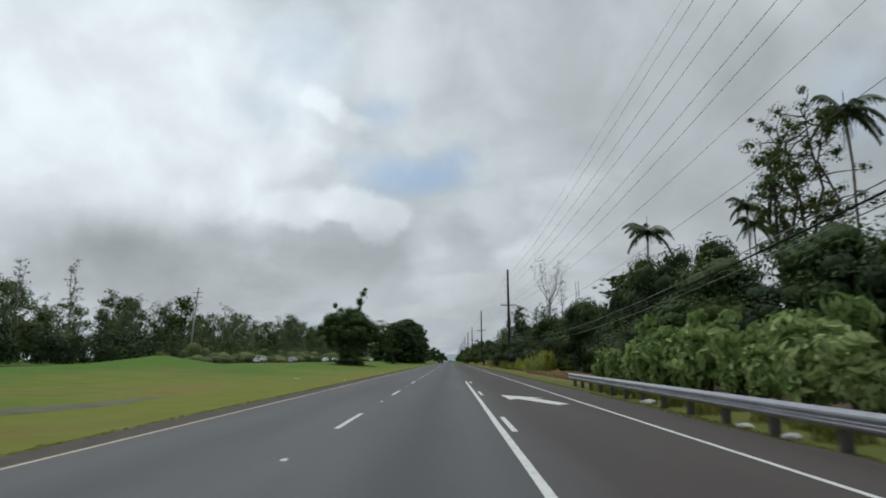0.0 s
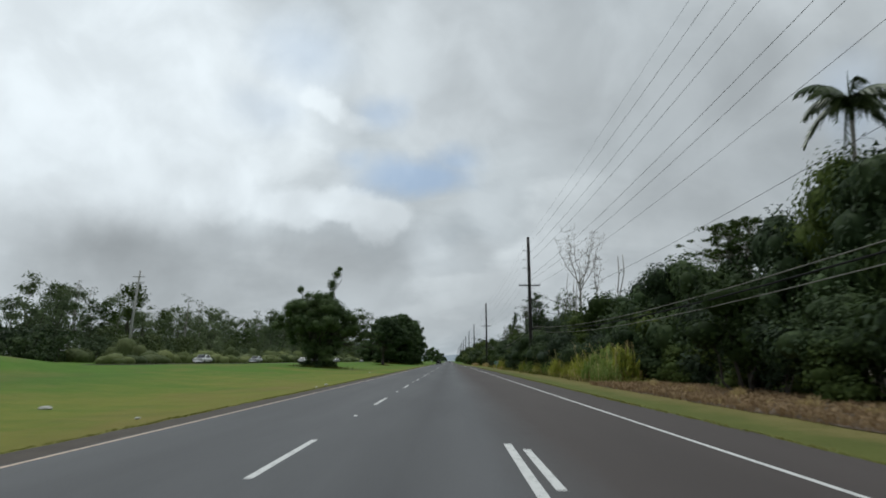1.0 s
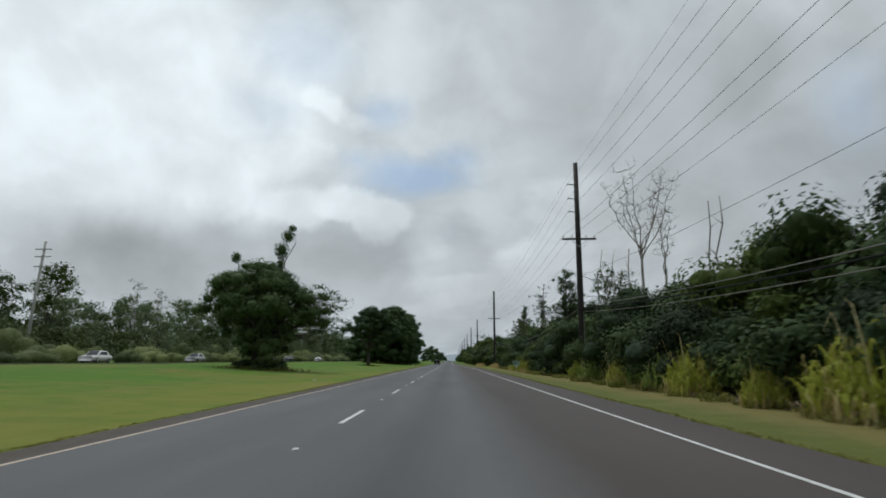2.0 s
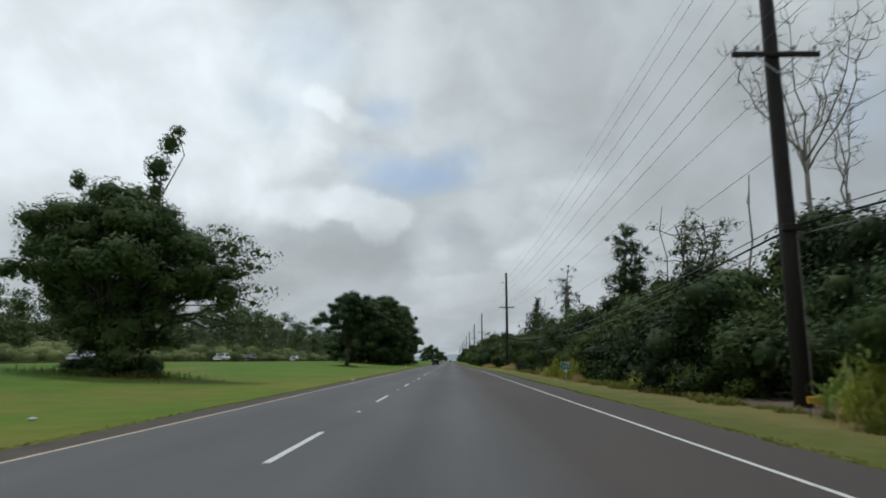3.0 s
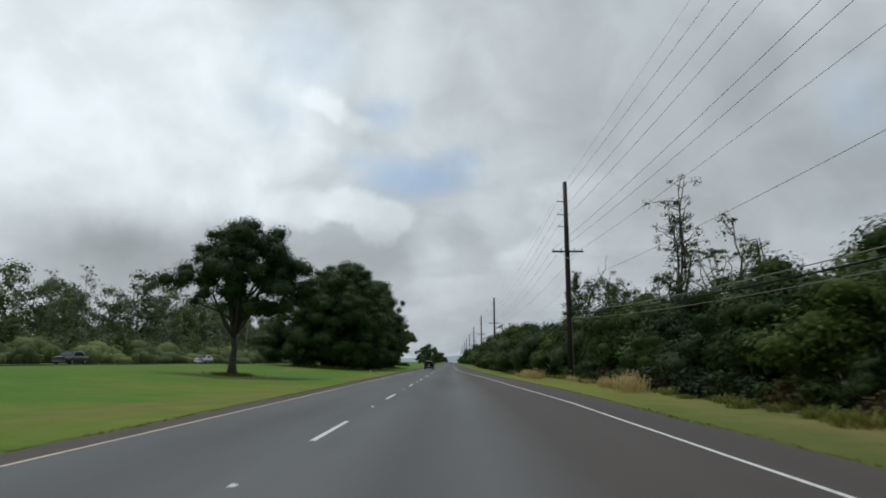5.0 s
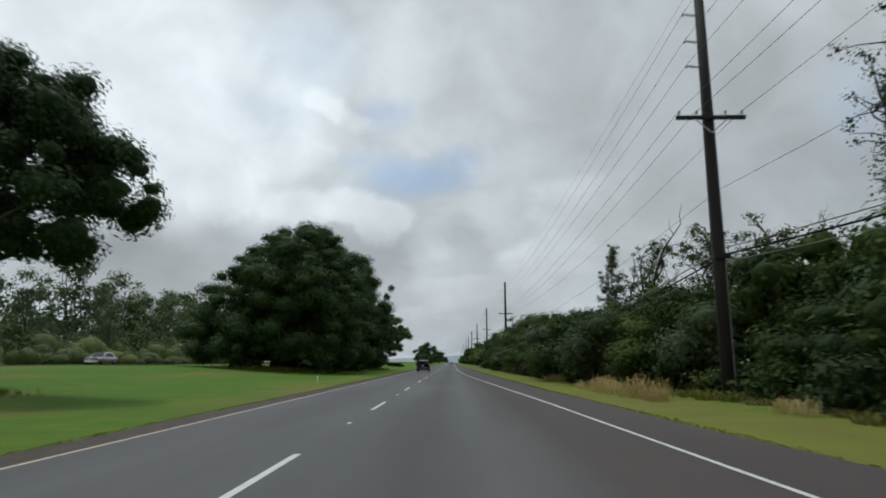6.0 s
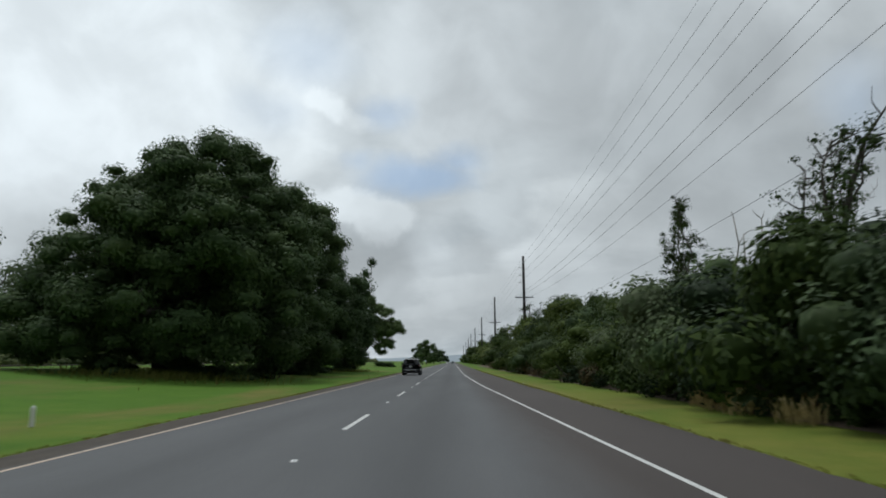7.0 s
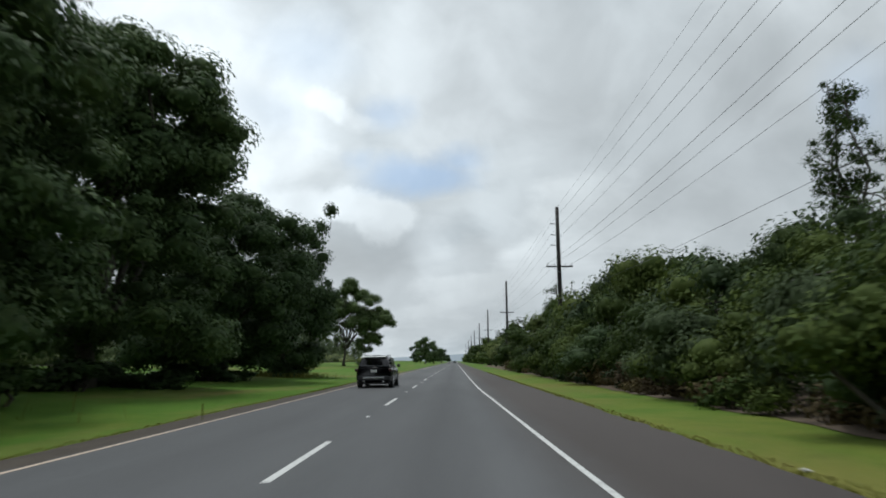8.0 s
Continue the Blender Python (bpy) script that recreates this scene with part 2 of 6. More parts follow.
POLEWOOD = plain("tarred_pole_wood", (0.012, 0.010, 0.009), (0.034, 0.029, 0.026), 4, 0.85, 0, 0.5, stretch=(3, 3, 0.2))
GREYPOLE = plain("weathered_grey_pole_wood", (0.34, 0.33, 0.32), (0.52, 0.51, 0.49), 4, 0.85, 0, 0.4, stretch=(3, 3, 0.2))
POSTWOOD = plain("dark_weathered_post_wood", (0.05, 0.046, 0.04), (0.12, 0.11, 0.10), 4, 0.9, 0, 0.4, stretch=(3, 3, 0.3))
STEEL = plain("galvanised_steel", (0.30, 0.30, 0.33), (0.48, 0.48, 0.52), 3, 0.38, 0.9, 0.1)
INSUL = plain("grey_porcelain", (0.25, 0.25, 0.26), (0.42, 0.42, 0.43), 20, 0.3)
WIREMAT = plain("dull_conductor", (0.11, 0.11, 0.115), (0.17, 0.17, 0.175), 30, 0.9, 0.0, 0, spec=0.1)
CABLEMAT = plain("black_cable_sheath", (0.012, 0.012, 0.013), (0.026, 0.026, 0.027), 10, 0.85, 0, 0, spec=0.1)
STRAND = plain("pale_support_strand", (0.16, 0.15, 0.14), (0.24, 0.23, 0.21), 10, 0.8, 0, 0, spec=0.2)
PAINT = plain("black_car_paint", (0.006, 0.006, 0.008), (0.012, 0.012, 0.014), 2, 0.22, 0, 0, spec=0.45)
WHITEPAINT = plain("white_car_paint", (0.68, 0.68, 0.68), (0.78, 0.78, 0.78), 2, 0.25, 0, 0)
SILVERPAINT = plain("silver_car_paint", (0.42, 0.43, 0.44), (0.52, 0.53, 0.54), 2, 0.3, 0.4, 0)
DARKPAINT = plain("dark_green_car_paint", (0.03, 0.045, 0.04), (0.05, 0.065, 0.055), 2, 0.3, 0, 0)
RUBBER = plain("tyre_rubber", (0.012, 0.012, 0.012), (0.03, 0.03, 0.03), 12, 0.9)
TRIMBLACK = plain("black_plastic_trim", (0.012, 0.012, 0.013), (0.028, 0.028, 0.03), 14, 0.6)
CHROME = plain("satin_chrome", (0.5, 0.5, 0.52), (0.7, 0.7, 0.72), 5, 0.25, 0.9, 0)
LENSRED = plain("red_lamp_lens", (0.03, 0.003, 0.003), (0.05, 0.005, 0.005), 8, 0.3, 0, 0)
LENSCLEAR = plain("clear_lamp_lens", (0.55, 0.56, 0.58), (0.7, 0.71, 0.73), 8, 0.12, 0, 0)
CARGLASS = plain("dark_tinted_glass", (0.008, 0.010, 0.012), (0.014, 0.017, 0.020), 2, 0.12, 0, 0, spec=0.5)
PLATE = plain("pale_number_plate", (0.55, 0.55, 0.55), (0.66, 0.66, 0.66), 20, 0.5)
SIGNGREEN = plain("green_sign_sheeting", (0.015, 0.16, 0.10), (0.03, 0.22, 0.14), 5, 0.4, 0, 0)
SIGNWHITE = plain("white_sign_sheeting", (0.62, 0.62, 0.62), (0.75, 0.75, 0.75), 5, 0.45, 0, 0)
YELLOW = plain("yellow_marker_plastic", (0.62, 0.36, 0.03), (0.78, 0.48, 0.06), 5, 0.5, 0, 0)
CONCRETE = plain("pale_concrete", (0.34, 0.33, 0.31), (0.52, 0.51, 0.48), 4, 0.9, 0, 0.4)
TRODDEN = plain("trodden_gravelly_turf", (0.050, 0.052, 0.036), (0.135, 0.130, 0.070), 0.9, 0.95, 0, 0.6)
# blue-grey of distance haze painted straight into the hill's colour
HILL = plain("distant_hill_haze", (0.22, 0.26, 0.30), (0.28, 0.32, 0.36), 0.02, 1.0, 0, 0)


def road_material():
    """Two ages of asphalt: a greyer through road and a browner turning lane and shoulder, with darker wheel paths and grit."""
    m, nt, b = material("worn_asphalt")
    c = nt.nodes.new("ShaderNodeTexCoord")
    s = nt.nodes.new("ShaderNodeSeparateXYZ")
    nt.links.new(c.outputs["Object"], s.inputs[0])
    grit = tex(nt, 28, 6, 0.75)
    blot = tex(nt, 0.35, 6, 0.6, stretch=(1, 0.12, 1))
    fine = tex(nt, 3.0, 6, 0.7, stretch=(1, 0.4, 1))
    grey = ramp(nt, blot, [(0.3, (0.066, 0.067, 0.071)), (0.7, (0.100, 0.101, 0.106))])
    brown = ramp(nt, blot, [(0.3, (0.042, 0.034, 0.032)), (0.7, (0.061, 0.050, 0.047))])
    edge = fmath(nt, "MULTIPLY", fmath(nt, "SUBTRACT", fmath(nt, "ADD", s.outputs[0], fmath(nt, "MULTIPLY", fmath(nt, "SUBTRACT", fine, 0.5), 0.6)), 0.7), 0.75, True)
    col = mixc(nt, edge, grey, brown)
    # darker band of rubber and oil between the wheel paths of the through lane
    band = fmath(nt, "SUBTRACT", 1.0, fmath(nt, "MULTIPLY", fmath(nt, "ABSOLUTE", fmath(nt, "ADD", s.outputs[0], 0.45)), 1.15), True)
    col = mixc(nt, fmath(nt, "MULTIPLY", band, 0.45), col, (0.040, 0.040, 0.043))
    band2 = fmath(nt, "SUBTRACT", 1.0, fmath(nt, "MULTIPLY", fmath(nt, "ABSOLUTE", fmath(nt, "ADD", s.outputs[0], 4.0)), 1.0), True)
    col = mixc(nt, fmath(nt, "MULTIPLY", band2, 0.25), col, (0.045, 0.045, 0.048))
    side = fmath(nt, "MULTIPLY", fmath(nt, "SUBTRACT", -5.85, fmath(nt, "ADD", s.outputs[0], fmath(nt, "MULTIPLY", fmath(nt, "SUBTRACT", fine, 0.5), 0.3))), 8, True)
    col = mixc(nt, side, col, ramp(nt, fine, [(0.3, (0.035, 0.027, 0.021)), (0.7, (0.062, 0.050, 0.038))]))
    col = mixc(nt, 0.55, col, ramp(nt, grit, [(0.3, (0.35, 0.35, 0.35)), (0.72, (0.80, 0.80, 0.80))]), "OVERLAY")
    nt.links.new(col, b.inputs["Base Color"])
    b.inputs["Roughness"].default_value = 0.82
    b.inputs["Specular IOR Level"].default_value = 0.35
    bump(nt, b, grit, 0.5, 0.008)
    return m


def marking_material(name, tone, worn):
    """Road paint with the asphalt's grit showing through where it has worn."""
    m, nt, b = material(name)
    n = tex(nt, 9, 6, 0.75)
    nt.links.new(ramp(nt, n, [(0.30, worn), (0.46, tone), (0.7, tuple(min(1, v * 1.08) for v in tone))]), b.inputs["Base Color"])
    b.inputs["Roughness"].default_value = 0.75
    bump(nt, b, tex(nt, 40, 4, 0.7), 0.4, 0.005)
    return m


def ground_material():
    """Lawn: fresh green far from the road, yellowing towards the verge, with bare and dry patches."""
    m, nt, b = material("mown_lawn")
    c = nt.nodes.new("ShaderNodeTexCoord")
    s = nt.nodes.new("ShaderNodeSeparateXYZ")
    nt.links.new(c.outputs["Object"], s.inputs[0])
    big = tex(nt, 0.07, 5, 0.6)
    mid = tex(nt, 0.6, 6, 0.65)
    fine = tex(nt, 9, 6, 0.75)
    grain = fmath(nt, "ADD", fmath(nt, "MULTIPLY", fine, 0.55), fmath(nt, "MULTIPLY", mid, 0.45))
    green = ramp(nt, grain, [(0.28, (0.052, 0.108, 0.012)), (0.52, (0.076, 0.150, 0.016)), (0.75, (0.105, 0.178, 0.024))])
    dry = ramp(nt, grain, [(0.28, (0.125, 0.13, 0.024)), (0.52, (0.172, 0.172, 0.034)), (0.75, (0.22, 0.205, 0.05))])
    tan = ramp(nt, grain, [(0.28, (0.13, 0.10, 0.035)), (0.7, (0.22, 0.165, 0.06))])
    f = fmath(nt, "MULTIPLY", fmath(nt, "SUBTRACT", fmath(nt, "ADD", big, fmath(nt, "MULTIPLY", mid, 0.4)), 0.62), 3.0)
    # the verge of the road is drier than the lawn away from it
    away = fmath(nt, "ABSOLUTE", fmath(nt, "ADD", s.outputs[0], 0.5))
    f = fmath(nt, "ADD", f, fmath(nt, "MULTIPLY", fmath(nt, "SUBTRACT", 15.0, away), 0.05))
    # and drier in its first stretch than farther along
    f = fmath(nt, "ADD", f, fmath(nt, "MULTIPLY", fmath(nt, "SUBTRACT", 150.0, s.outputs[1]), 0.005))
    f = fmath(nt, "ADD", f, fmath(nt, "MULTIPLY", fmath(nt, "MULTIPLY", s.outputs[0], 1.0, True), 0.4), True)
    col = mixc(nt, fmath(nt, "MULTIPLY", f, 0.8), green, dry)
    patch = fmath(nt, "MULTIPLY", fmath(nt, "SUBTRACT", tex(nt, 0.11, 5, 0.6, stretch=(1.6, 0.5, 1)), 0.50), 5, True)
    col = mixc(nt, fmath(nt, "MULTIPLY", patch, 0.75), col, tan)
    # lush darker patches away from the road
    lush = fmath(nt, "MULTIPLY", fmath(nt, "SUBTRACT", tex(nt, 0.06, 4, 0.55, stretch=(1.8, 0.45, 1)), 0.50), 6, True)
    lush = fmath(nt, "MULTIPLY", lush, fmath(nt, "MULTIPLY", fmath(nt, "SUBTRACT", away, 13.0), 0.12, True))
    col = mixc(nt, fmath(nt, "MULTIPLY", lush, 0.4), col, ramp(nt, grain, [(0.28, (0.040, 0.090, 0.016)), (0.7, (0.075, 0.135, 0.026))]))
    # an older, dull olive turf on the thicket side until the turf turns fresh
    olive = ramp(nt, grain, [(0.28, (0.060, 0.076, 0.020)), (0.52, (0.090, 0.108, 0.029)), (0.75, (0.15, 0.152, 0.050))])
    old = fmath(nt, "MULTIPLY", fmath(nt, "SUBTRACT", fmath(nt, "ADD", 183.0, fmath(nt, "MULTIPLY", mid, 20.0)), s.outputs[1]), 0.04, True)
    # with a tan, dried-out band beside the thicket
    band = fmath(nt, "MULTIPLY", fmath(nt, "SUBTRACT", fmath(nt, "ADD", s.outputs[0], fmath(nt, "MULTIPLY", mid, 2.4)), 8.0), 0.7, True)
    olive = mixc(nt, fmath(nt, "MULTIPLY", band, 0.75), olive, ramp(nt, grain, [(0.28, (0.13, 0.10, 0.04)), (0.7, (0.24, 0.185, 0.085))]))
    col = mixc(nt, fmath(nt, "MULTIPLY", fmath(nt, "MULTIPLY", old, fmath(nt, "MULTIPLY", s.outputs[0], 1.0, True)), 0.8), col, olive)
    nt.links.new(col, b.inputs["Base Color"])
    b.inputs["Roughness"].default_value = 0.95
    b.inputs["Specular IOR Level"].default_value = 0.15
    bump(nt, b, grain, 0.9, 0.06)
    return m


def soil_material():
    return plain("dry_brown_litter", (0.050, 0.038, 0.026), (0.150, 0.108, 0.072), 1.2, 0.95, 0, 0.8)


ASPHALT = road_material()
WHITELINE = marking_material("white_road_paint", (0.56, 0.56, 0.55), (0.15, 0.15, 0.15))
YELLOWLINE = marking_material("faded_yellow_road_paint", (0.53, 0.42, 0.33), (0.20, 0.16, 0.13))
LAWN = ground_material()
SOIL = soil_material()


# ---------- builders ----------
def link(name, me, mat=None, parent=None, label="", smooth=False):
    if mat:
        me.materials.append(mat)
    if smooth:
        me.polygons.foreach_set("use_smooth", [True] * len(me.polygons))
    ob = new(name, me)
    if parent:
        ob.parent = parent
    if label:
        tagged(ob, label)
    return ob


def part(name, bm, mat, parent=None, label="", smooth=False):
    me = bpy.data.meshes.new(name)
    bm.normal_update()
    bm.to_mesh(me)
    bm.free()
    return link(name, me, mat, parent, label, smooth)


def raw(name, verts, faces, mat, parent=None, label="", smooth=False):
    me = bpy.data.meshes.new(name)
    me.from_pydata(verts, [], faces)
    me.update()
    return link(name, me, mat, parent, label, smooth)


def thing(name, x, y, z, label, category, group="", kind="", turn=0.0):
    ob = new(name)
    ob.matrix_world = pose(x, y, z, 0, 0, turn)
    return tagged(ob, label, category, group, kind)


def box(bm, x0, y0, z0, x1, y1, z1, bevel=0.0, m=None):
    r = bmesh.ops.create_cube(bm, size=1)
    vs = r["verts"]
    for v in vs:
        v.co = Vector(((x0 + x1) / 2 + v.co.x * (x1 - x0), (y0 + y1) / 2 + v.co.y * (y1 - y0), (z0 + z1) / 2 + v.co.z * (z1 - z0)))
    if m is not None:
        bmesh.ops.transform(bm, matrix=m, verts=vs)
    if bevel:
        es = {e for v in vs for e in v.link_edges}
        bmesh.ops.bevel(bm, geom=list(es), offset=bevel, segments=1, affect="EDGES")


def tube(points, radii, sides=8):
    """Vertices and faces of a tapered tube along points."""
    pts = [Vector(p) for p in points]
    vs, fs = [], []
    for i, p in enumerate(pts):
        d = (pts[min(i + 1, len(pts) - 1)] - pts[max(i - 1, 0)]).normalized()
        a = d.orthogonal().normalized() if abs(d.z) < 0.99 else Vector((1, 0, 0))
        if i and abs(d.z) < 0.99:
            a = (prev - d * prev.dot(d)).normalized()
        prev = a
        b = d.cross(a)
        for k in range(sides):
            t = 2 * math.pi * k / sides
            vs.append(p + (a * math.cos(t) + b * math.sin(t)) * radii[i])
    n = len(pts)
    for i in range(n - 1):
        for k in range(sides):
            k2 = (k + 1) % sides
            fs.append((i * sides + k, i * sides + k2, (i + 1) * sides + k2, (i + 1) * sides + k))
    fs.append(tuple(range(sides))[::-1])
    fs.append(tuple((n - 1) * sides + k for k in range(sides)))
    return vs, fs


def tubes(items):
    vs, fs = [], []
    for pts, rad, sides in items:
        v, f = tube(pts, rad, sides)
        o = len(vs)
        vs += [tuple(q) for q in v]
        fs += [tuple(o + i for i in q) for q in f]
    return vs, fs


def leaf_arrays(centres, outward, size, rng, droop=0.25, slim=0.32, lift=0.5, small=False):
    """Folded, pointed leaves round the centres."""
    n = len(centres)
    nv = outward * 1.25 + rng.normal(0, 0.30, (n, 3)) + np.array([0, 0, lift])
    nv /= np.linalg.norm(nv, axis=1, keepdims=True) + 1e-9
    t = rng.normal(0, 1, (n, 3)) + outward * 0.6 - np.array([0, 0, droop])
    t -= nv * np.sum(t * nv, axis=1, keepdims=True)
    t /= np.linalg.norm(t, axis=1, keepdims=True) + 1e-9
    b = np.cross(nv, t)
    s = size[:, None] * rng.uniform(0.7, 1.3, (n, 1))
    if small:       # small leaves are single pointed blades
        v = np.empty((n, 3, 3))
        v[:, 0] = centres - t * s * 0.45 + b * s * slim
        v[:, 1] = centres - t * s * 0.30 - b * s * slim
        v[:, 2] = centres + t * s * 0.55
        return v.reshape(-1, 3), np.arange(n)[:, None] * 3 + np.array([[0, 1, 2]])
    v = np.empty((n, 4, 3))
    v[:, 0] = centres - t * s * 0.5
    v[:, 1] = centres + b * s * slim + nv * s * 0.10 + t * s * 0.05
    v[:, 2] = centres + t * s * 0.5 - nv * s * 0.08
    v[:, 3] = centres - b * s * slim + nv * s * 0.10 + t * s * 0.05
    i = np.arange(n)[:, None] * 4
    f = np.concatenate([i + np.array([0, 1, 2]), i + np.array([0, 2, 3])])
    return v.reshape(-1, 3), f


def ball_arrays():
    bm = bmesh.new()
    bmesh.ops.create_icosphere(bm, subdivisions=2, radius=1)
    v = np.array([q.co[:] for q in bm.verts])
    f = np.array([[q.index for q in p.verts] for p in bm.faces])
    bm.free()
    return v, f


BALL = ball_arrays()


def crown_mesh(name, clumps, mat, rng, droop=0.25, slim=0.32, lift=0.5, small=False, core=0.0):
    """clumps: centre, radii, number of leaves, size of leaf; with a core, matted inner foliage closes each clump."""
    cs, os, ss = [], [], []
    for (c, r, n, s) in clumps:
        d = rng.normal(0, 1, (n, 3))
        d /= np.linalg.norm(d, axis=1, keepdims=True)
        k = 0.45 + 0.6 * rng.random((n, 1)) ** 0.6
        cs.append(np.array(c) + d * np.array(r) * k)
        os.append(d)
        ss.append(np.full(n, s))
        q = max(2, n // 6)      # larger leaves deep inside, which close the clump
        d = rng.normal(0, 1, (q, 3))
        d /= np.linalg.norm(d, axis=1, keepdims=True)
        cs.append(np.array(c) + d * np.array(r) * 0.42 * rng.random((q, 1)))
        os.append(d)
        ss.append(np.full(q, s * 1.75))
    v, f = leaf_arrays(np.concatenate(cs), np.concatenate(os), np.concatenate(ss), rng, droop, slim, lift, small)
    flat_faces = len(f)
    if core:
        vs, fs, o = [v], [f], len(v)
        for (c, r, n, s) in clumps:
            if n < 100:     # sparse tufts stay open
                continue
            vs.append(np.array(c) + BALL[0] * np.array(r) * core * rng.uniform(0.80, 1.08, (len(BALL[0]), 1)))
            fs.append(BALL[1] + o)
            o += len(BALL[0])
        v, f = np.concatenate(vs), np.concatenate(fs)
    me = bpy.data.meshes.new(name)
    me.from_pydata(v, [], f)
    me.polygons.foreach_set("use_smooth", [False] * flat_faces + [True] * (len(f) - flat_faces))
    me.update()
    me.materials.append(mat)
    return me


def scatter(envs, n, r0, r1, rng, shell=0.75, floor=-1.0):
    """Clump centres in and near the surface of the ellipsoids of envs: (centre, radii, weight)."""
    w = np.array([e[2] for e in envs], float)
    out = []
    for i in rng.choice(len(envs), n, p=w / w.sum()):
        c, r, _ = envs[i]
        while True:
            d = rng.normal(0, 1, 3)
            d /= np.linalg.norm(d)
            if d[2] > floor:
                break
        k = shell + (1.0 - shell) * rng.random() if rng.random() < 0.8 else rng.random() * shell
        out.append((np.array(c) + d * np.array(r) * k, rng.uniform(r0, r1)))
    return out


def crooked(a, b, n, wobble, rng):
    a, b = np.array(a, float), np.array(b, float)
    pts = [a + (b - a) * i / n + (rng.normal(0, wobble, 3) if 0 < i < n else 0) for i in range(n + 1)]
    return [tuple(p) for p in pts]


def wood(name, root, fork, top_points, radius, mat, rng, parent, flare=1.5, wob=0.12, thin=0):
    """A trunk from the root to the fork, and limbs from the fork and trunk to the points."""
    tr = crooked(root, fork, 4, radius * 0.35, rng)
    rad = [radius * (flare - (flare - 0.8) * min(1, i / 1.3)) if i < 2 else radius * (0.8 - 0.06 * i) for i in range(5)]
    items = [(tr, rad, 10)]
    for i, p in enumerate(top_points):
        s = np.array(tr[-1]) if rng.random() < 0.7 else np.array(tr[3])
        L = np.linalg.norm(np.array(p) - s)
        mid = s + (np.array(p) - s) * 0.45 + np.array([0, 0, L * 0.08])
        pts = crooked(s, mid, 2, L * wob * 0.4, rng) + crooked(mid, p, 3, L * wob * 0.5, rng)[1:]
        r = radius * (rng.uniform(0.35, 0.55) if i < len(top_points) - thin else 0.24)
        items.append((pts, [r * (1 - 0.16 * j) for j in range(len(pts))], 6))
    v, f = tubes(items)
    return raw("trunk", v, f, mat, parent, smooth=True)


def tree(name, x, y, z, label, envs, n, r0, r1, leaves, size, mat, seed, fork=4.0, radius=0.45, limbs=8,
         bark=None, root=(0, 0), group="", floor=-0.5, shell=0.75, extra=(), droop=0.25, flat=0.75, slim=0.32, core=0.55):
    rng = np.random.default_rng(seed)
    ob = thing(name, x, y, z, label, "tree", group)
    cl = scatter(envs, n, r0, r1, rng, shell, floor)
    clumps = [(c, (r, r, r * flat), int(leaves * (r / r1) ** 2), size) for c, r in cl] + list(extra)
    ends = [cl[i][0] for i in rng.choice(len(cl), min(limbs, len(cl)), replace=False)] + [np.array(e[0]) for e in extra]
    c0 = np.mean([np.array(e[0]) for e in envs], axis=0)
    wood(name, (root[0], root[1], -0.3), (root[0] * 0.6 + c0[0] * 0.3, root[1] * 0.6 + c0[1] * 0.3, fork), ends, radius, bark or BARK, rng, ob, thin=len(extra))
    me = crown_mesh("crown", clumps, mat, rng, droop, slim, 0.5, True, core)
    crown = new("crown", me)
    crown.parent = ob
    return ob


def rise(x, y):
    """Height of the ground."""
    s = lambda a, b, v: (lambda k: k * k * (3 - 2 * k))(min(1, max(0, (v - a) / (b - a))))
    h = 1.15 * s(-9, -36, x) + 1.0 * s(-48, -90, x) + 0.9 * s(12, 40, x)
    h += 0.10 * noise.noise((x * 0.05, y * 0.05, 0)) * s(-7, -14, x)
    h += 1.1 * math.exp(-((x + 33) / 3.2) ** 2 - ((y - 74) / 10) ** 2)
    return h


def wander(s, k=0.0):
    return noise.noise((s * 0.9, k, 0.3)) * 0.10 + noise.noise((s * 2.3, k, 5.3)) * 0.06 + noise.noise((s * 0.12, k, 1.3)) * 0.15


# ---------- ground and roads ----------
def paved_right(y):
    return float(np.interp(y, (190, 213, 228, 260, 300), (5.75, 4.90, 4.50, 4.05, 3.70)))


def ground():
    xs = [-3000, -1500, -800, -400, -250, -160] + list(range(-120, -8, 3)) + [-8, -7.2, -6.6, -6.0, -3, 0, 2.8, 3.1, 3.35, 3.6, 3.9, 4.3, 4.7, 5.1, 5.5, 5.85, 6.5, 8, 10, 13, 17, 22, 30, 40, 60, 100, 160, 300, 600, 1200, 3000]
    ys = [-3000, -1200, -500, -200, -100] + list(range(-60, 420, 4)) + list(range(420, 900, 20)) + [1000, 1300, 1800, 2600, 4500]
    v, f = [], []
    for y in ys:
        for x in xs:
            inside = -6.3 < x < paved_right(y) - 0.15
            v.append((x, y, rise(x, y) - (0.12 if inside else 0.0)))
    n = len(xs)
    for j in range(len(ys) - 1):
        for i in range(n - 1):
            f.append((j * n + i, j * n + i + 1, (j + 1) * n + i + 1, (j + 1) * n + i))
    ob = raw("ground", v, f, LAWN, smooth=True)
    tagged(ob, "mown roadside lawn yellowing near the highway verge", "grass", kind="structure")


def strip(name, left, right, ys, top, deep, mat, label, category):
    """A road slab between two edges, with its sides."""
    v, f = [], []
    for y in ys:
        a, b = left(y), right(y)
        v += [(a - 0.05, y, deep), (a, y, top), (b, y, top), (b + 0.05, y, deep)]
    for j in range(len(ys) - 1):
        for i in range(3):
            f.append((j * 4 + i, j * 4 + i + 1, j * 4 + 5 + i, j * 4 + 4 + i))
    ob = raw(name, v, f, mat)
    return tagged(ob, label, category, kind="structure")


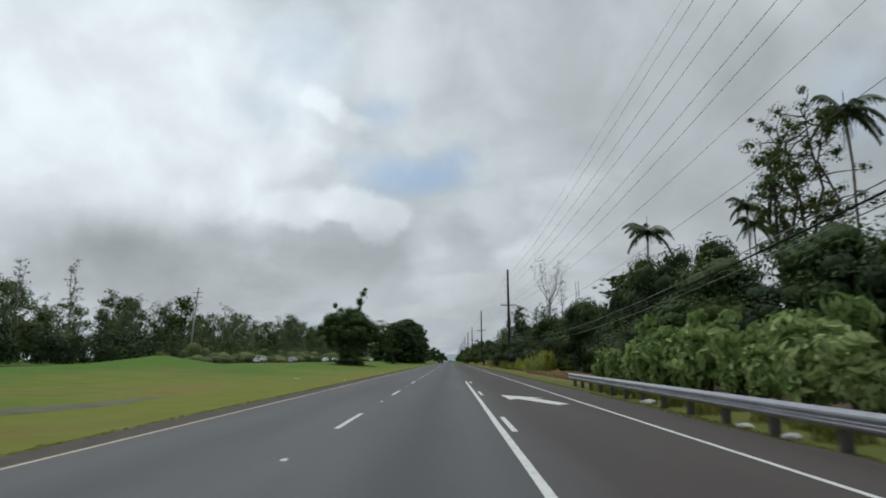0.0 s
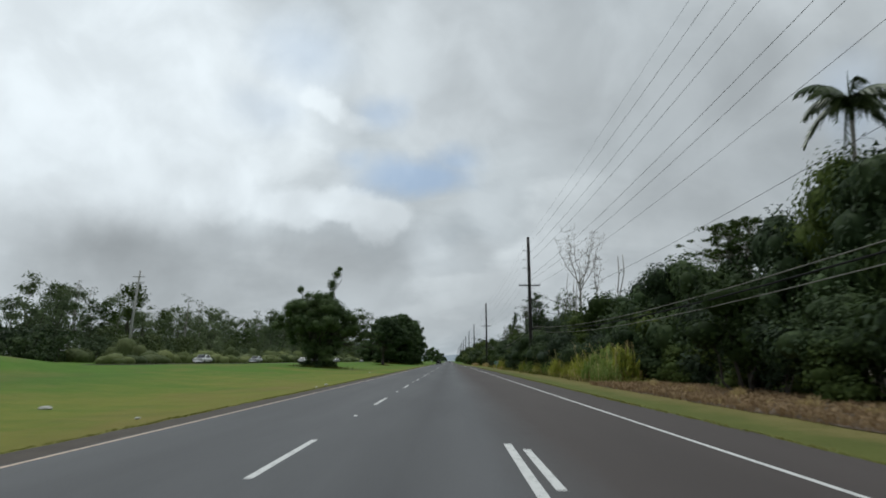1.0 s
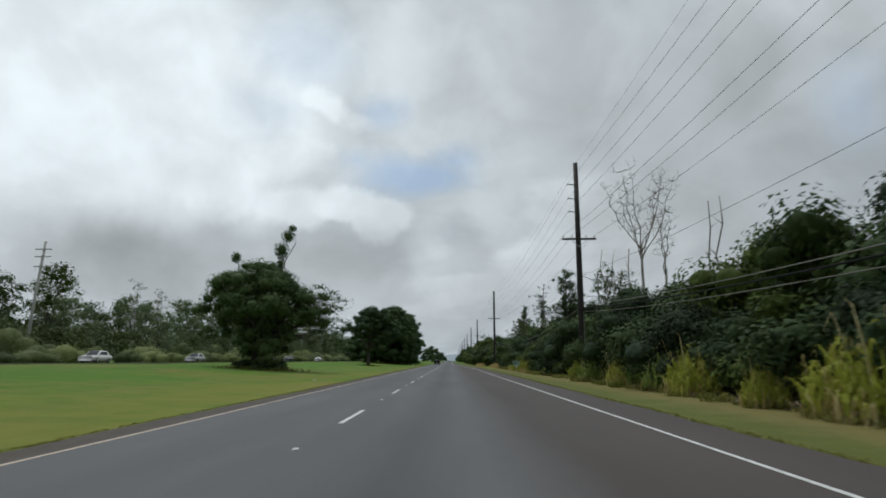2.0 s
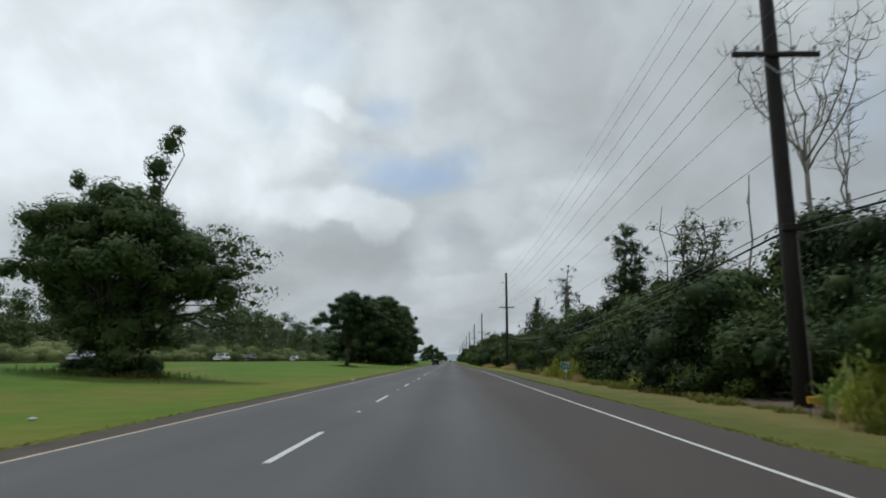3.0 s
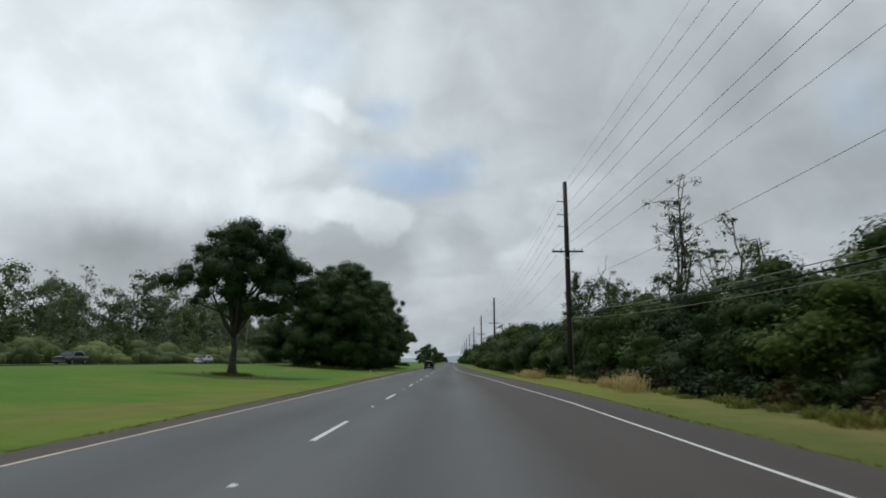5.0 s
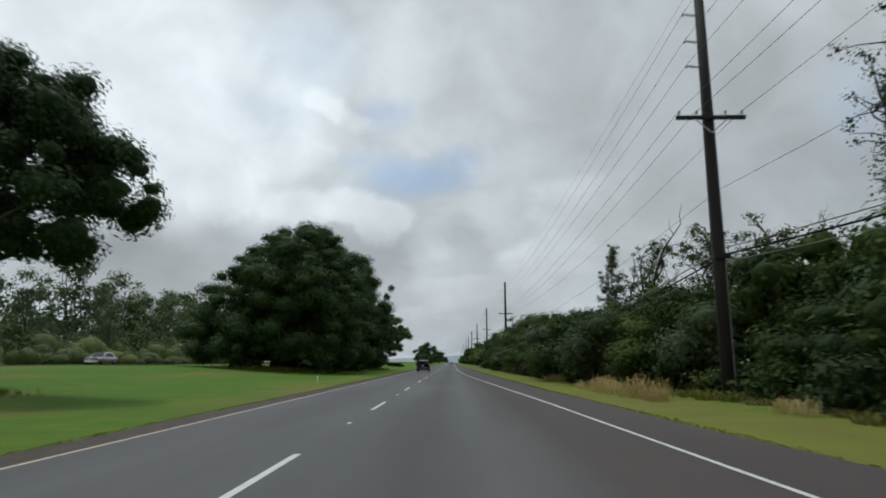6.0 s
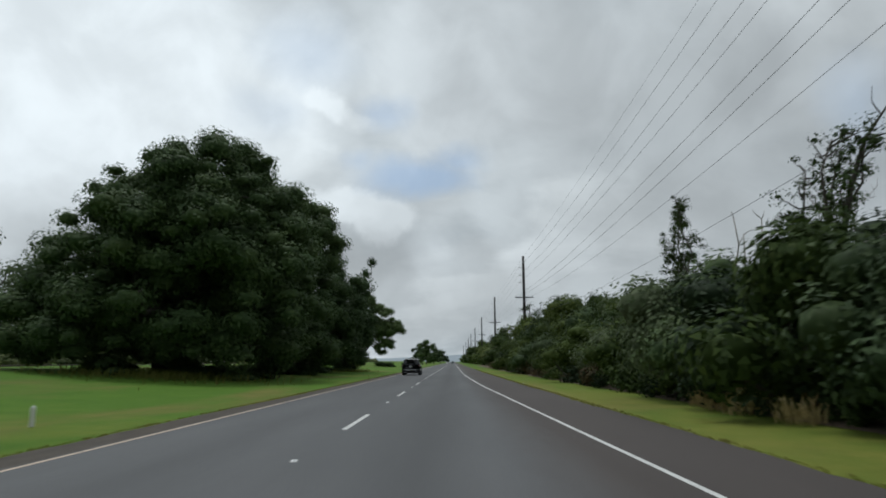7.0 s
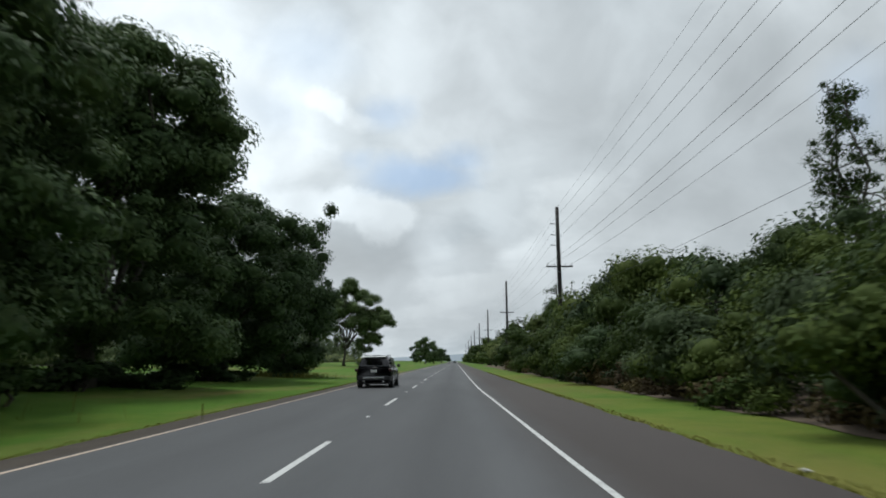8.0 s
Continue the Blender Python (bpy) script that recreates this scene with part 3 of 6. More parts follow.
ground()
near = [y * 0.5 for y in range(-120, 800)] + [400 + 10 * i for i in range(0, 111)] + [1600, 2200, 3000]
strip("road", lambda y: -6.65 + wander(y), lambda y: paved_right(y) + wander(y, 7), near, 0.035, -0.10, ASPHALT,
      "worn grey asphalt highway with browner shoulder lane", "road")
strip("opposite_road", lambda y: -46.5, lambda y: -38.5, [-60 + 12 * i for i in range(0, 120)], 1.24, 1.0, ASPHALT,
      "asphalt carriageway for oncoming traffic across the lawn", "road")


# ---------- road markings ----------
def stripe(name, rows, mat, label, parent=None, top=0.039):
    """A painted line through rows of (x, y, width)."""
    v, f = [], []
    for x, y, w in rows:
        v += [(x - w / 2, y, top), (x + w / 2, y, top)]
    for j in range(len(rows) - 1):
        f.append((2 * j, 2 * j + 1, 2 * j + 3, 2 * j + 2))
    ob = raw(name, v, f, mat)
    return tagged(ob, label, "road marking", kind="structure")


def edge_line_x(y):
    return float(np.interp(y, (180, 195, 210.6, 226.3, 242, 258, 283, 300), (4.28, 3.76, 3.31, 2.68, 2.11, 1.56, 1.12, 1.06)))


def wobble_rows(fx, y0, y1, w, step=3.0):
    n = max(2, int((y1 - y0) / step))
    return [(fx(y) + 0.012 * noise.noise((y * 0.7, w, 0)), y, w * (1 + 0.10 * noise.noise((y * 1.7, 3, w)))) for y in (y0 + (y1 - y0) * i / n for i in range(n + 1))]


stripe("yellow_edge_line", wobble_rows(lambda y: -5.81, -50, 900, 0.08), YELLOWLINE, "faded yellow edge line along the median side")
stripe("white_edge_line", wobble_rows(edge_line_x, -50, 900, 0.09), WHITELINE, "white edge line of the shoulder lane")
stripe("gore_line", wobble_rows(lambda y: 1.10, -50, 42.4, 0.13), WHITELINE, "solid white line between highway lane and merging lane")
DASH0, PERIOD = 13.47, 12.90


def dash_set():
    first = None
    for k in range(-4, 42):
        y0 = DASH0 + k * PERIOD
        rows = [(-2.25 + 0.01 * noise.noise((k, 1, 0)), y0 + 3.8 * i / 4, 0.115) for i in range(5)]
        ob = stripe("lane_dash", rows, WHITELINE, "white dashed lane divider stripe")
        ob["group"] = "lane dashes"
    for k in range(-3, 3):
        y0 = 12.7 + k * PERIOD
        ob = stripe("merge_dash", [(1.34, y0 + 3.2 * i / 3, 0.12) for i in range(4)], WHITELINE, "short white dash beside the merging lane line")
        ob["group"] = "merge lane dashes"


dash_set()


def merge_arrow():
    """Painted arrow that slants towards the through lane."""
    pts = [(3.36, 19.9), (2.46, 23.2), (2.16, 22.6), (2.06, 25.7), (3.46, 23.5), (3.05, 23.6), (3.78, 20.3)]
    ob = raw("merge_arrow", [(x, y, 0.039) for x, y in pts], [(0, 6, 5, 1), (1, 5, 3), (1, 3, 2), (5, 4, 3)], WHITELINE)
    tagged(ob, "white painted merge arrow on the brown asphalt", "road marking", kind="structure")


merge_arrow()


def road_studs():
    """Raised markers midway between the dashes."""
    bm = bmesh.new()
    box(bm, -0.05, -0.05, 0, 0.05, 0.05, 0.018)
    for v in bm.verts:
        if v.co.z > 0.01:
            v.co.x *= 0.7
            v.co.y *= 0.6
    me = bpy.data.meshes.new("road_stud")
    bm.to_mesh(me)
    bm.free()
    me.materials.append(SIGNWHITE)
    for k in range(-3, 36):
        ob = new("road_stud", me)
        ob.matrix_world = pose(-2.25, DASH0 + 8.74 + k * PERIOD, 0.034)
        tagged(ob, "small white raised reflective stud on the asphalt", "road stud", "lane studs")


road_studs()


# ---------- trees of the lawn ----------
def E3(x, y, z, a, b, c, w=1.0):
    return ((x, y, z), (a, b, c), w)


def lawn_trees():
    # first tree: broad crown with a tuft standing out of its top and thin boughs reaching towards the road
    side_rng = np.random.default_rng(135)
    ex = [((2.5, 0, 11.8), (0.6, 0.6, 0.9), 170, 0.26), ((2.6, 0, 13.4), (0.95, 0.8, 1.1), 300, 0.26), ((3.3, 0, 15.0), (0.85, 0.7, 0.75), 240, 0.26),
          ((-2.6, 0, 12.6), (0.65, 0.5, 0.7), 150, 0.26), ((2.2, 0, 10.6), (0.75, 0.7, 0.9), 170, 0.26), ((3.7, 0, 15.9), (0.55, 0.5, 0.45), 120, 0.26),
          *(((7.0 + 3.2 * k, side_rng.uniform(-1.5, 1.5), side_rng.uniform(4.2, 9.8) - 1.6 * k), (side_rng.uniform(0.9, 1.6), 1.2, side_rng.uniform(0.35, 0.7)), int(95 - 70 * k), 0.21) for k in side_rng.random(26) ** 1.5)]
    tree("lawn_tree", -21.6, 135, rise(-21, 135), "broad dark-leaved lawn tree with a vine tuft above it",
         [E3(1.0, 0, 6.8, 5.6, 5.6, 3.8, 3), E3(-1.8, 0, 8.4, 3.4, 4.0, 2.4, 1.4), E3(4.0, 0, 6.2, 3.2, 4.0, 3.2, 1), E3(1.4, 0, 3.4, 3.2, 3.6, 2.4, 1.4), E3(-4.4, 0, 6.8, 2.4, 3.0, 2.0, 0.7), E3(6.0, 0, 5.6, 2.4, 2.6, 1.6, 0.5), E3(-1.6, 0, 5.4, 3.4, 4.0, 2.8, 1.2), E3(0.2, 0, 9.4, 4.4, 4.4, 2.4, 2.0), E3(1.6, 0, 1.9, 3.0, 3.2, 1.4, 1.0)],
         215, 0.6, 1.6, 460, 0.25, LEAF_DARK, 11, fork=2.6, radius=0.4, limbs=18, extra=ex)
    # second tree: open umbrella crown on a clear trunk
    clear_stem = tree("lawn_tree", -18.6, 212, rise(-18.6, 212), "tall broad-crowned tree with a clear trunk on the mown lawn",
         [E3(0.8, 0, 11.2, 4.9, 4.6, 4.0, 3), E3(-5.2, 0, 9.6, 2.6, 3.0, 1.9, 0.9), E3(5.0, 0, 8.8, 3.4, 3.4, 2.6, 1.4), E3(-1.0, 0, 7.0, 4.4, 4.2, 2.2, 1.1), E3(0.2, 0, 13.6, 3.3, 3.2, 1.7, 1.0), E3(2.6, 0, 6.4, 3.4, 3.2, 1.5, 0.5), E3(0.5, 0, 9.8, 5.4, 4.6, 3.6, 1.8)],
         185, 0.6, 1.5, 500, 0.22, LEAF_DARK, 12, fork=5.0, radius=0.40, limbs=22, floor=-0.35, shell=0.6, flat=0.8)
    clear_stem.scale = (0.88, 0.88, 0.87)
    # third tree: huge dome reaching the ground
    huge = tree("lawn_tree", -21.0, 267, rise(-21.0, 267), "huge dense dark-leaved shade tree with crown near the ground",
         [E3(2.0, 0, 10.6, 8.8, 9.2, 7.6, 8), E3(-4.2, 0, 8.2, 6.0, 6.4, 5.4, 3.0), E3(6.4, 0, 7.4, 5.2, 7.0, 5.6, 1.8), E3(0.5, 0, 4.6, 11.4, 9.4, 3.6, 4.6), E3(-8.8, 0, 4.6, 4.2, 5.2, 3.4, 1.8), E3(2, 0, 9, 6.5, 6.0, 6.0, 1.6), E3(3.0, 0, 13.5, 6.2, 6.6, 5.4, 4.4), E3(-2.0, -3.0, 2.9, 8.6, 6.5, 1.6, 1.6), E3(-1.0, 0, 2.1, 10.2, 8.5, 1.5, 2.6), E3(0, 4.0, 3.0, 10.5, 5.0, 2.4, 1.6)],
         640, 0.9, 2.1, 600, 0.27, LEAF_DARK, 13, fork=3.2, radius=1.0, limbs=26, floor=-0.5, shell=0.8, flat=0.62)
    huge.scale = (0.94, 0.94, 0.945)
    tree("lawn_tree", -16.4, 296, rise(-16.4, 296), "dense dark-leaved shade tree whose crown meets its huge neighbour",
         [E3(0, 0, 7.8, 6.2, 6.6, 5.8, 3), E3(1.0, 0, 4.8, 4.4, 5.0, 3.4, 1.4), E3(-4, 0, 5.0, 5.0, 5.0, 3.6, 1.2), E3(-0.8, 0, 3.2, 5.2, 6.0, 2.2, 1.8), E3(-1.2, 0, 1.9, 4.8, 5.4, 1.4, 1.6)],
         230, 0.8, 1.9, 560, 0.27, LEAF_DARK, 16, fork=2.8, radius=0.6, limbs=14, floor=-0.5, shell=0.8, flat=0.65)
    tree("lawn_tree", -18.0, 281.5, rise(-18.0, 281.5), "tall dense dark-leaved shade tree grown into its huge neighbour",
         [E3(0.9, 0, 12.4, 5.8, 5.6, 5.4, 5), E3(2.2, 0, 8.4, 4.8, 5.4, 5.2, 2.2), E3(0, 0, 5.2, 6.4, 6.4, 3.6, 2), E3(0.5, 0, 2.6, 6.4, 6.0, 1.8, 1.6)],
         260, 0.8, 1.8, 560, 0.26, LEAF_DARK, 17, fork=3.0, radius=0.6, limbs=14, floor=-0.5, shell=0.8, flat=0.65)
    # the tree next to it, with a lean tuft
    ex = [((3.6, 0, 15.4), (1.0, 0.9, 1.0), 190, 0.34), ((4.6, 0, 17.2), (0.9, 0.7, 0.9), 150, 0.34), ((3.0, 0, 13.6), (1.2, 1.0, 1.1), 200, 0.34), ((3.8, 0, 12.2), (1.3, 1.0, 1.0), 200, 0.34)]
    tufted = tree("lawn_tree", -15.4, 308.5, rise(-15.4, 308.5), "dark-leaved tree with thin tufted branches beside the huge tree",
         [E3(0.0, 0, 8.2, 5.0, 5.6, 5.6, 3), E3(1.0, 0, 5.4, 3.8, 4.4, 3.8, 1), E3(-0.4, 0, 2.2, 3.8, 4.4, 1.8, 1.0)],
         140, 0.8, 1.8, 460, 0.32, LEAF_DARK, 14, fork=3.2, radius=0.5, limbs=12, extra=ex, floor=-0.4)
    tufted.scale = (0.86, 0.86, 0.88)
    open_crown = tree("lawn_tree", -21.8, 377, rise(-21.8, 377), "open umbrella tree with bare stems beside the highway",
         [E3(-4.8, 0, 9.4, 3.8, 4.0, 2.6, 1.8), E3(1.6, 0, 11.4, 5.6, 4.6, 3.4, 2.8), E3(0.8, 0, 15.2, 1.4, 1.2, 1.5, 0.4), E3(6.0, 0, 8.6, 3.0, 3.0, 2.6, 1.4), E3(4.6, 0, 4.8, 2.0, 2.4, 3.8, 1.3), E3(0, 0, 8.2, 6.0, 4.2, 1.8, 1.2)],
         180, 0.7, 1.5, 330, 0.34, LEAF_DARK, 15, fork=4.4, radius=0.26, limbs=20, floor=-0.6)
    open_crown.scale = (1.08, 1.08, 1.0)
    for i, (x, y, h, w) in enumerate(((-13.5, 545, 12, 10), (-10.5, 570, 9, 8), (-20, 620, 12, 12), (-9, 670, 9, 9))):
        tree("lawn_tree", x, y, 0, "dense rounded roadside tree far along the highway", [E3(0, 0, h * 0.55, w * 0.5, w * 0.5, h * 0.42, 2), E3(w * 0.1, 0, h * 0.26, w * 0.52, w * 0.5, h * 0.22, 1.6)],
             46, 1.0, 2.0, 170, 0.6, LEAF_DARK, 30 + i, fork=2.0, radius=0.4, limbs=6)


lawn_trees()


# ---------- copied shrubs and woods ----------
def scrub_model(i, h, w, leaves, size, mat, name, label, category="shrub", group="", lobes=9, core=0.56, stems=6):
    rng = np.random.default_rng(100 + i)
    ob = thing(name, 0, -400 - 20 * i, 0, label, category, group)
    cl = []
    for k in range(lobes):
        a = rng.uniform(0, 2 * math.pi)
        q = rng.uniform(0.0, 0.36) * w
        zc = h * rng.uniform(0.18, 0.84)
        r = w * rng.uniform(0.17, 0.28)
        q *= 1.2 - zc / h * 0.8
        cl.append(((math.cos(a) * q, math.sin(a) * q, max(r * 0.55, zc)), (r, r, r * 0.8), int(leaves * rng.uniform(0.8, 1.2)), size))
    me = crown_mesh("foliage", cl, mat, rng, small=True, slim=0.36, core=core)
    fo = new("foliage", me)
    fo.parent = ob
    items = []
    for c, r, _, _ in cl[:stems]:
        s = (c[0] * 0.2, c[1] * 0.2, -0.2)
        items.append((crooked(s, c, 3, 0.12, rng), [0.07, 0.055, 0.04, 0.02], 5))
    v, f = tubes(items)
    raw("trunk", v, f, BARK, ob)
    return ob


def set_copy(model, x, y, z, turn, sx, sz, first):
    """Moves the model itself the first time, then copies it."""
    m = pose(x, y, z, 0, 0, turn) @ Matrix.Diagonal((sx, sx, sz, 1))
    if not first.get(model.name):
        first[model.name] = True
        model.matrix_basis = m
        return model
    held = model.scale.copy()
    model.scale = (1, 1, 1)
    ob = copy_thing(model, m)
    model.scale = held
    return ob


HEIGHTS = [(-40, 9), (15, 8.2), (30, 7.8), (41, 7.4), (50, 9.8), (58, 11.6), (67, 12.8), (71, 12.6), (74, 9.6), (77, 9.8), (80, 10.8), (84, 10.4), (90, 9.4), (98, 8.2), (120, 8.8), (148, 9.3), (156, 10.2), (164, 10.2), (174, 8.4), (188, 8.0), (200, 8.0), (212, 8.6), (226, 8.3), (236, 7.5), (245, 6.8), (262, 7.5), (279, 9.2), (303, 10.4), (324, 11.0), (372, 11.2), (500, 12), (1000, 13)]


def thicket_height(y):
    return float(np.interp(y, [a for a, _ in HEIGHTS], [b for _, b in HEIGHTS])) * (1 + 0.08 * noise.noise((y * 0.11, 0.5, 0)))


def front(y):
    """Where the thicket begins beside the verge."""
    return float(np.interp(y, (-40, 38, 42, 70, 76, 130, 170, 190, 214, 222, 230, 262, 300), (9.6, 9.6, 11.5, 11.5, 9.8, 9.6, 9.8, 10.2, 10.2, 8.6, 8.0, 7.6, 7.4))) + 0.5 * noise.noise((y * 0.2, 3, 0))


def stand_back(y):
    """Room that the thicket leaves round the power poles."""
    return sum(2.2 * math.exp(-((y - p) / 3.2) ** 2) for p in (114.2, 212.5, 317.2))


def thicket():
    rng = np.random.default_rng(5)
    low = [scrub_model(i, 4.0, 4.6, 330, 0.15 + 0.03 * (i % 3), (LEAF_MID, LEAF_SHADED, LEAF_MID, LEAF_LIME, LEAF_MIX, LEAF_SHADED, LEAF_DARK, LEAF_MID)[i], "roadside_shrub", "dense dark green shrub in the roadside thicket", group="roadside thicket", lobes=11) for i in range(8)]
    high = [scrub_model(10 + i, 8.0, 6.4, 310, 0.20 + 0.03 * (i % 3), (LEAF_MID, LEAF_SHADED, LEAF_LIME, LEAF_MID, LEAF_SHADED, LEAF_DARK)[i], "thicket_tree", "leafy small tree in the roadside thicket", "tree", "roadside thicket", 12) for i in range(6)]
    back = [scrub_model(16 + i, 8.0, 6.4, 115, 0.30, (LEAF_MID, LEAF_SHADED, LEAF_MID)[i], "thicket_tree", "leafy small tree in the roadside thicket", "tree", "roadside thicket", 12) for i in range(3)]
    away = [scrub_model(20 + i, 8.0, 6.4, 100, 0.42, LEAF_MID if i else LEAF_OLIVE, "thicket_tree", "leafy small tree in the thicket far along the road", "tree", "roadside thicket", 10) for i in range(4)]
    rear = [scrub_model(24 + i, 4.0, 4.6, 170, 0.20, (LEAF_MID, LEAF_SHADED, LEAF_LIME, LEAF_DARK)[i], "roadside_shrub", "dense dark green shrub in the roadside thicket", group="roadside thicket", lobes=10, core=0.48) for i in range(4)]
    seen = {}

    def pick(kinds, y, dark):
        # up to y 214 mostly the kinds whose leaf colour holds the shade
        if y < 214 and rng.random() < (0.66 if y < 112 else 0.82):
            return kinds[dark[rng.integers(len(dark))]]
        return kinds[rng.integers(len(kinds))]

    y = -8.0
    while y < 330:
        H = thicket_height(y)
        s = rng.uniform(0.75, 1.25) if rng.random() < 0.75 else rng.uniform(0.4, 0.7)
        if y > 34 and not (112 < y < 170 and rng.random() < 0.12):
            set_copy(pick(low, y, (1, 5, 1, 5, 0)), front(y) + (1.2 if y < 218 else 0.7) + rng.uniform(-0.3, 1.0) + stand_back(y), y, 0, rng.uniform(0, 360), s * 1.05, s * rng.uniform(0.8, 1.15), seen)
        s = rng.uniform(0.8, 1.25)
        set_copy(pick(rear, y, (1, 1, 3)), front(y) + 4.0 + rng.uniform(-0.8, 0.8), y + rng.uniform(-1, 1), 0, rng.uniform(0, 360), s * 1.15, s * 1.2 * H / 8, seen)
        y += rng.uniform(2.3, 3.4)
    y = -8.0
    while y < 340:
        H = thicket_height(y)
        for x0, k in ((7.0, 0.92), (12.5, 1.0)):
            s = rng.uniform(0.88, 1.14)
            x1 = front(y) + x0 + rng.uniform(-1.2, 1.2)
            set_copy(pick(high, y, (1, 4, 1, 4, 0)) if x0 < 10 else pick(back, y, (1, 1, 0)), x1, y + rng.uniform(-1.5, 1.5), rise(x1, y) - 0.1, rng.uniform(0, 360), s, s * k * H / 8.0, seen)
        y += rng.uniform(3.6, 5.2)
    y = 335.0
    while y < 980:
        H = thicket_height(y)
        for x0, k in ((11.8, 0.62), (17.0, 1.0)):
            s = rng.uniform(0.75, 1.3)
            set_copy(away[rng.integers(4)], x0 + rng.uniform(-1.5, 1.5), y + rng.uniform(-2, 2), rise(x0, y) - 0.1, rng.uniform(0, 360), s * 1.2, s * k * H / 8.0, seen)
        y += rng.uniform(6.5, 10)


thicket()


def mound_model(i, mat):
    """A smooth dome of vine-matted scrub, made of a few lower domes that meet the ground."""
    rng = np.random.default_rng(100 + i)
    ob = thing("mound_shrub", 0, -400 - 20 * i, 0, "low rounded vine-covered shrub beyond the far carriageway", "shrub", "far shrubs")
    cl = [((0, 0, 1.0), (2.4, 2.3, 2.1), 440, 0.29)]
    for k in range(4):
        a, r = rng.uniform(0, 2 * math.pi), rng.uniform(1.2, 1.8)
        cl.append(((math.cos(a) * 1.9, math.sin(a) * 1.7, r * 0.45), (r, r, r * 0.95), 200, 0.29))
    fo = new("foliage", crown_mesh("foliage", cl, mat, rng, small=True, slim=0.40, core=0.80))
    fo.parent = ob
    items = [(crooked((0.2 * k, 0, -0.2), (0.5 * k, 0.2 * k, 1.4), 3, 0.1, rng), [0.06, 0.05, 0.04, 0.02], 5) for k in (-1, 0, 1)]
    v, f = tubes(items)
    raw("trunk", v, f, BARK, ob)
    return ob


def far_woods():
    """Mounded shrubs and a belt of trees beyond the opposite carriageway."""
    rng = np.random.default_rng(6)
    mound = [mound_model(30 + i, LEAF_OLIVE if i % 2 else LEAF_VINE) for i in range(5)]
    tall = [scrub_model(36 + i, 7.0, 9.0, 72, 0.45, (LEAF_GREY, LEAF_VINE, LEAF_SHADED)[i], "vine_thicket", "tall vine-hung scrub in front of the woodland belt", group="far shrubs", lobes=11, core=0.6) for i in range(3)]
    trees = []
    for i in range(6):
        wide = i % 2
        trees.append(tree("woodland_tree", 0, -900 - 20 * i, 0, "grey-green woodland tree in the belt beyond the lawn",
                          [E3(0, 0, 9.0, 3.4 + wide, 3.4 + wide, 4.6, 2), E3(rng.uniform(-2, 2), 0, 13.0, 2.0, 2.0, 2.6, 1), E3(0, 0, 4.6, 4.4, 4.4, 3.2, 2.0)],
                          30, 0.8, 1.8, 64, 0.45, LEAF_GREY if i != 3 else LEAF_MID, 60 + i, fork=4, radius=0.24, limbs=9, group="woodland belt", shell=0.5, core=0.42))
    seen = {}
    y = 35.0
    while y < 128:      # a dark unbroken hedge where the belt stands nearest, shade put into its leaf colour
        x1 = -60 + rng.uniform(-2, 2)
        set_copy(tall[2], x1, y, rise(x1, y) - 0.3, rng.uniform(0, 360), rng.uniform(0.7, 0.9), rng.uniform(0.55, 0.75), seen)
        y += rng.uniform(3.0, 4.5)
    y = 128.0
    while y < 640:
        set_copy(mound[rng.integers(5)], -53 + rng.uniform(-3, 3), y, rise(-54, y) - 0.1, rng.uniform(0, 360), rng.uniform(0.6, 1.25), rng.uniform(0.55, 1.05), seen)
        if rng.random() < 0.75:
            set_copy(mound[rng.integers(5)], -62 + rng.uniform(-4, 3), y + 2, rise(-63, y) - 0.1, rng.uniform(0, 360), rng.uniform(1.0, 1.6), rng.uniform(1.0, 1.8), seen)
        y += rng.uniform(4.4, 7.5)
    y = 15.0
    while y < 640:      # a closed bank of tall vine-hung scrub behind the mounds
        x1 = -69 + rng.uniform(-2.5, 2.5)
        kind = 2 if y < 150 and rng.random() < 0.8 else rng.integers(2)
        set_copy(tall[kind], x1, y, rise(x1, y) - 0.2, rng.uniform(0, 360), rng.uniform(0.95, 1.35), rng.uniform(0.7, 1.15), seen)
        if rng.random() < 0.6:
            x1 = -96 + rng.uniform(-4, 4)
            set_copy(tall[rng.integers(2)], x1, y, rise(x1, y) - 0.2, rng.uniform(0, 360), rng.uniform(1.3, 1.7), rng.uniform(1.35, 1.9), seen)
        y += rng.uniform(4.0, 6.0)
    for x0, k in ((-74, 0.78), (-86, 1.05), (-104, 1.25)):
        y = 25.0
        while y < 760:
            s = rng.uniform(0.62, 1.22) * k * float(np.interp(y, (265, 300), (0.95, 1.12)))
            set_copy(trees[rng.integers(6)], x0 + rng.uniform(-6, 6), y, rise(x0, y), rng.uniform(0, 360), s * rng.uniform(0.9, 1.35), s * 1.08, seen)
            y += rng.uniform(5.0, 9.0) if x0 == -86 else rng.uniform(6.5, 12)


far_woods()


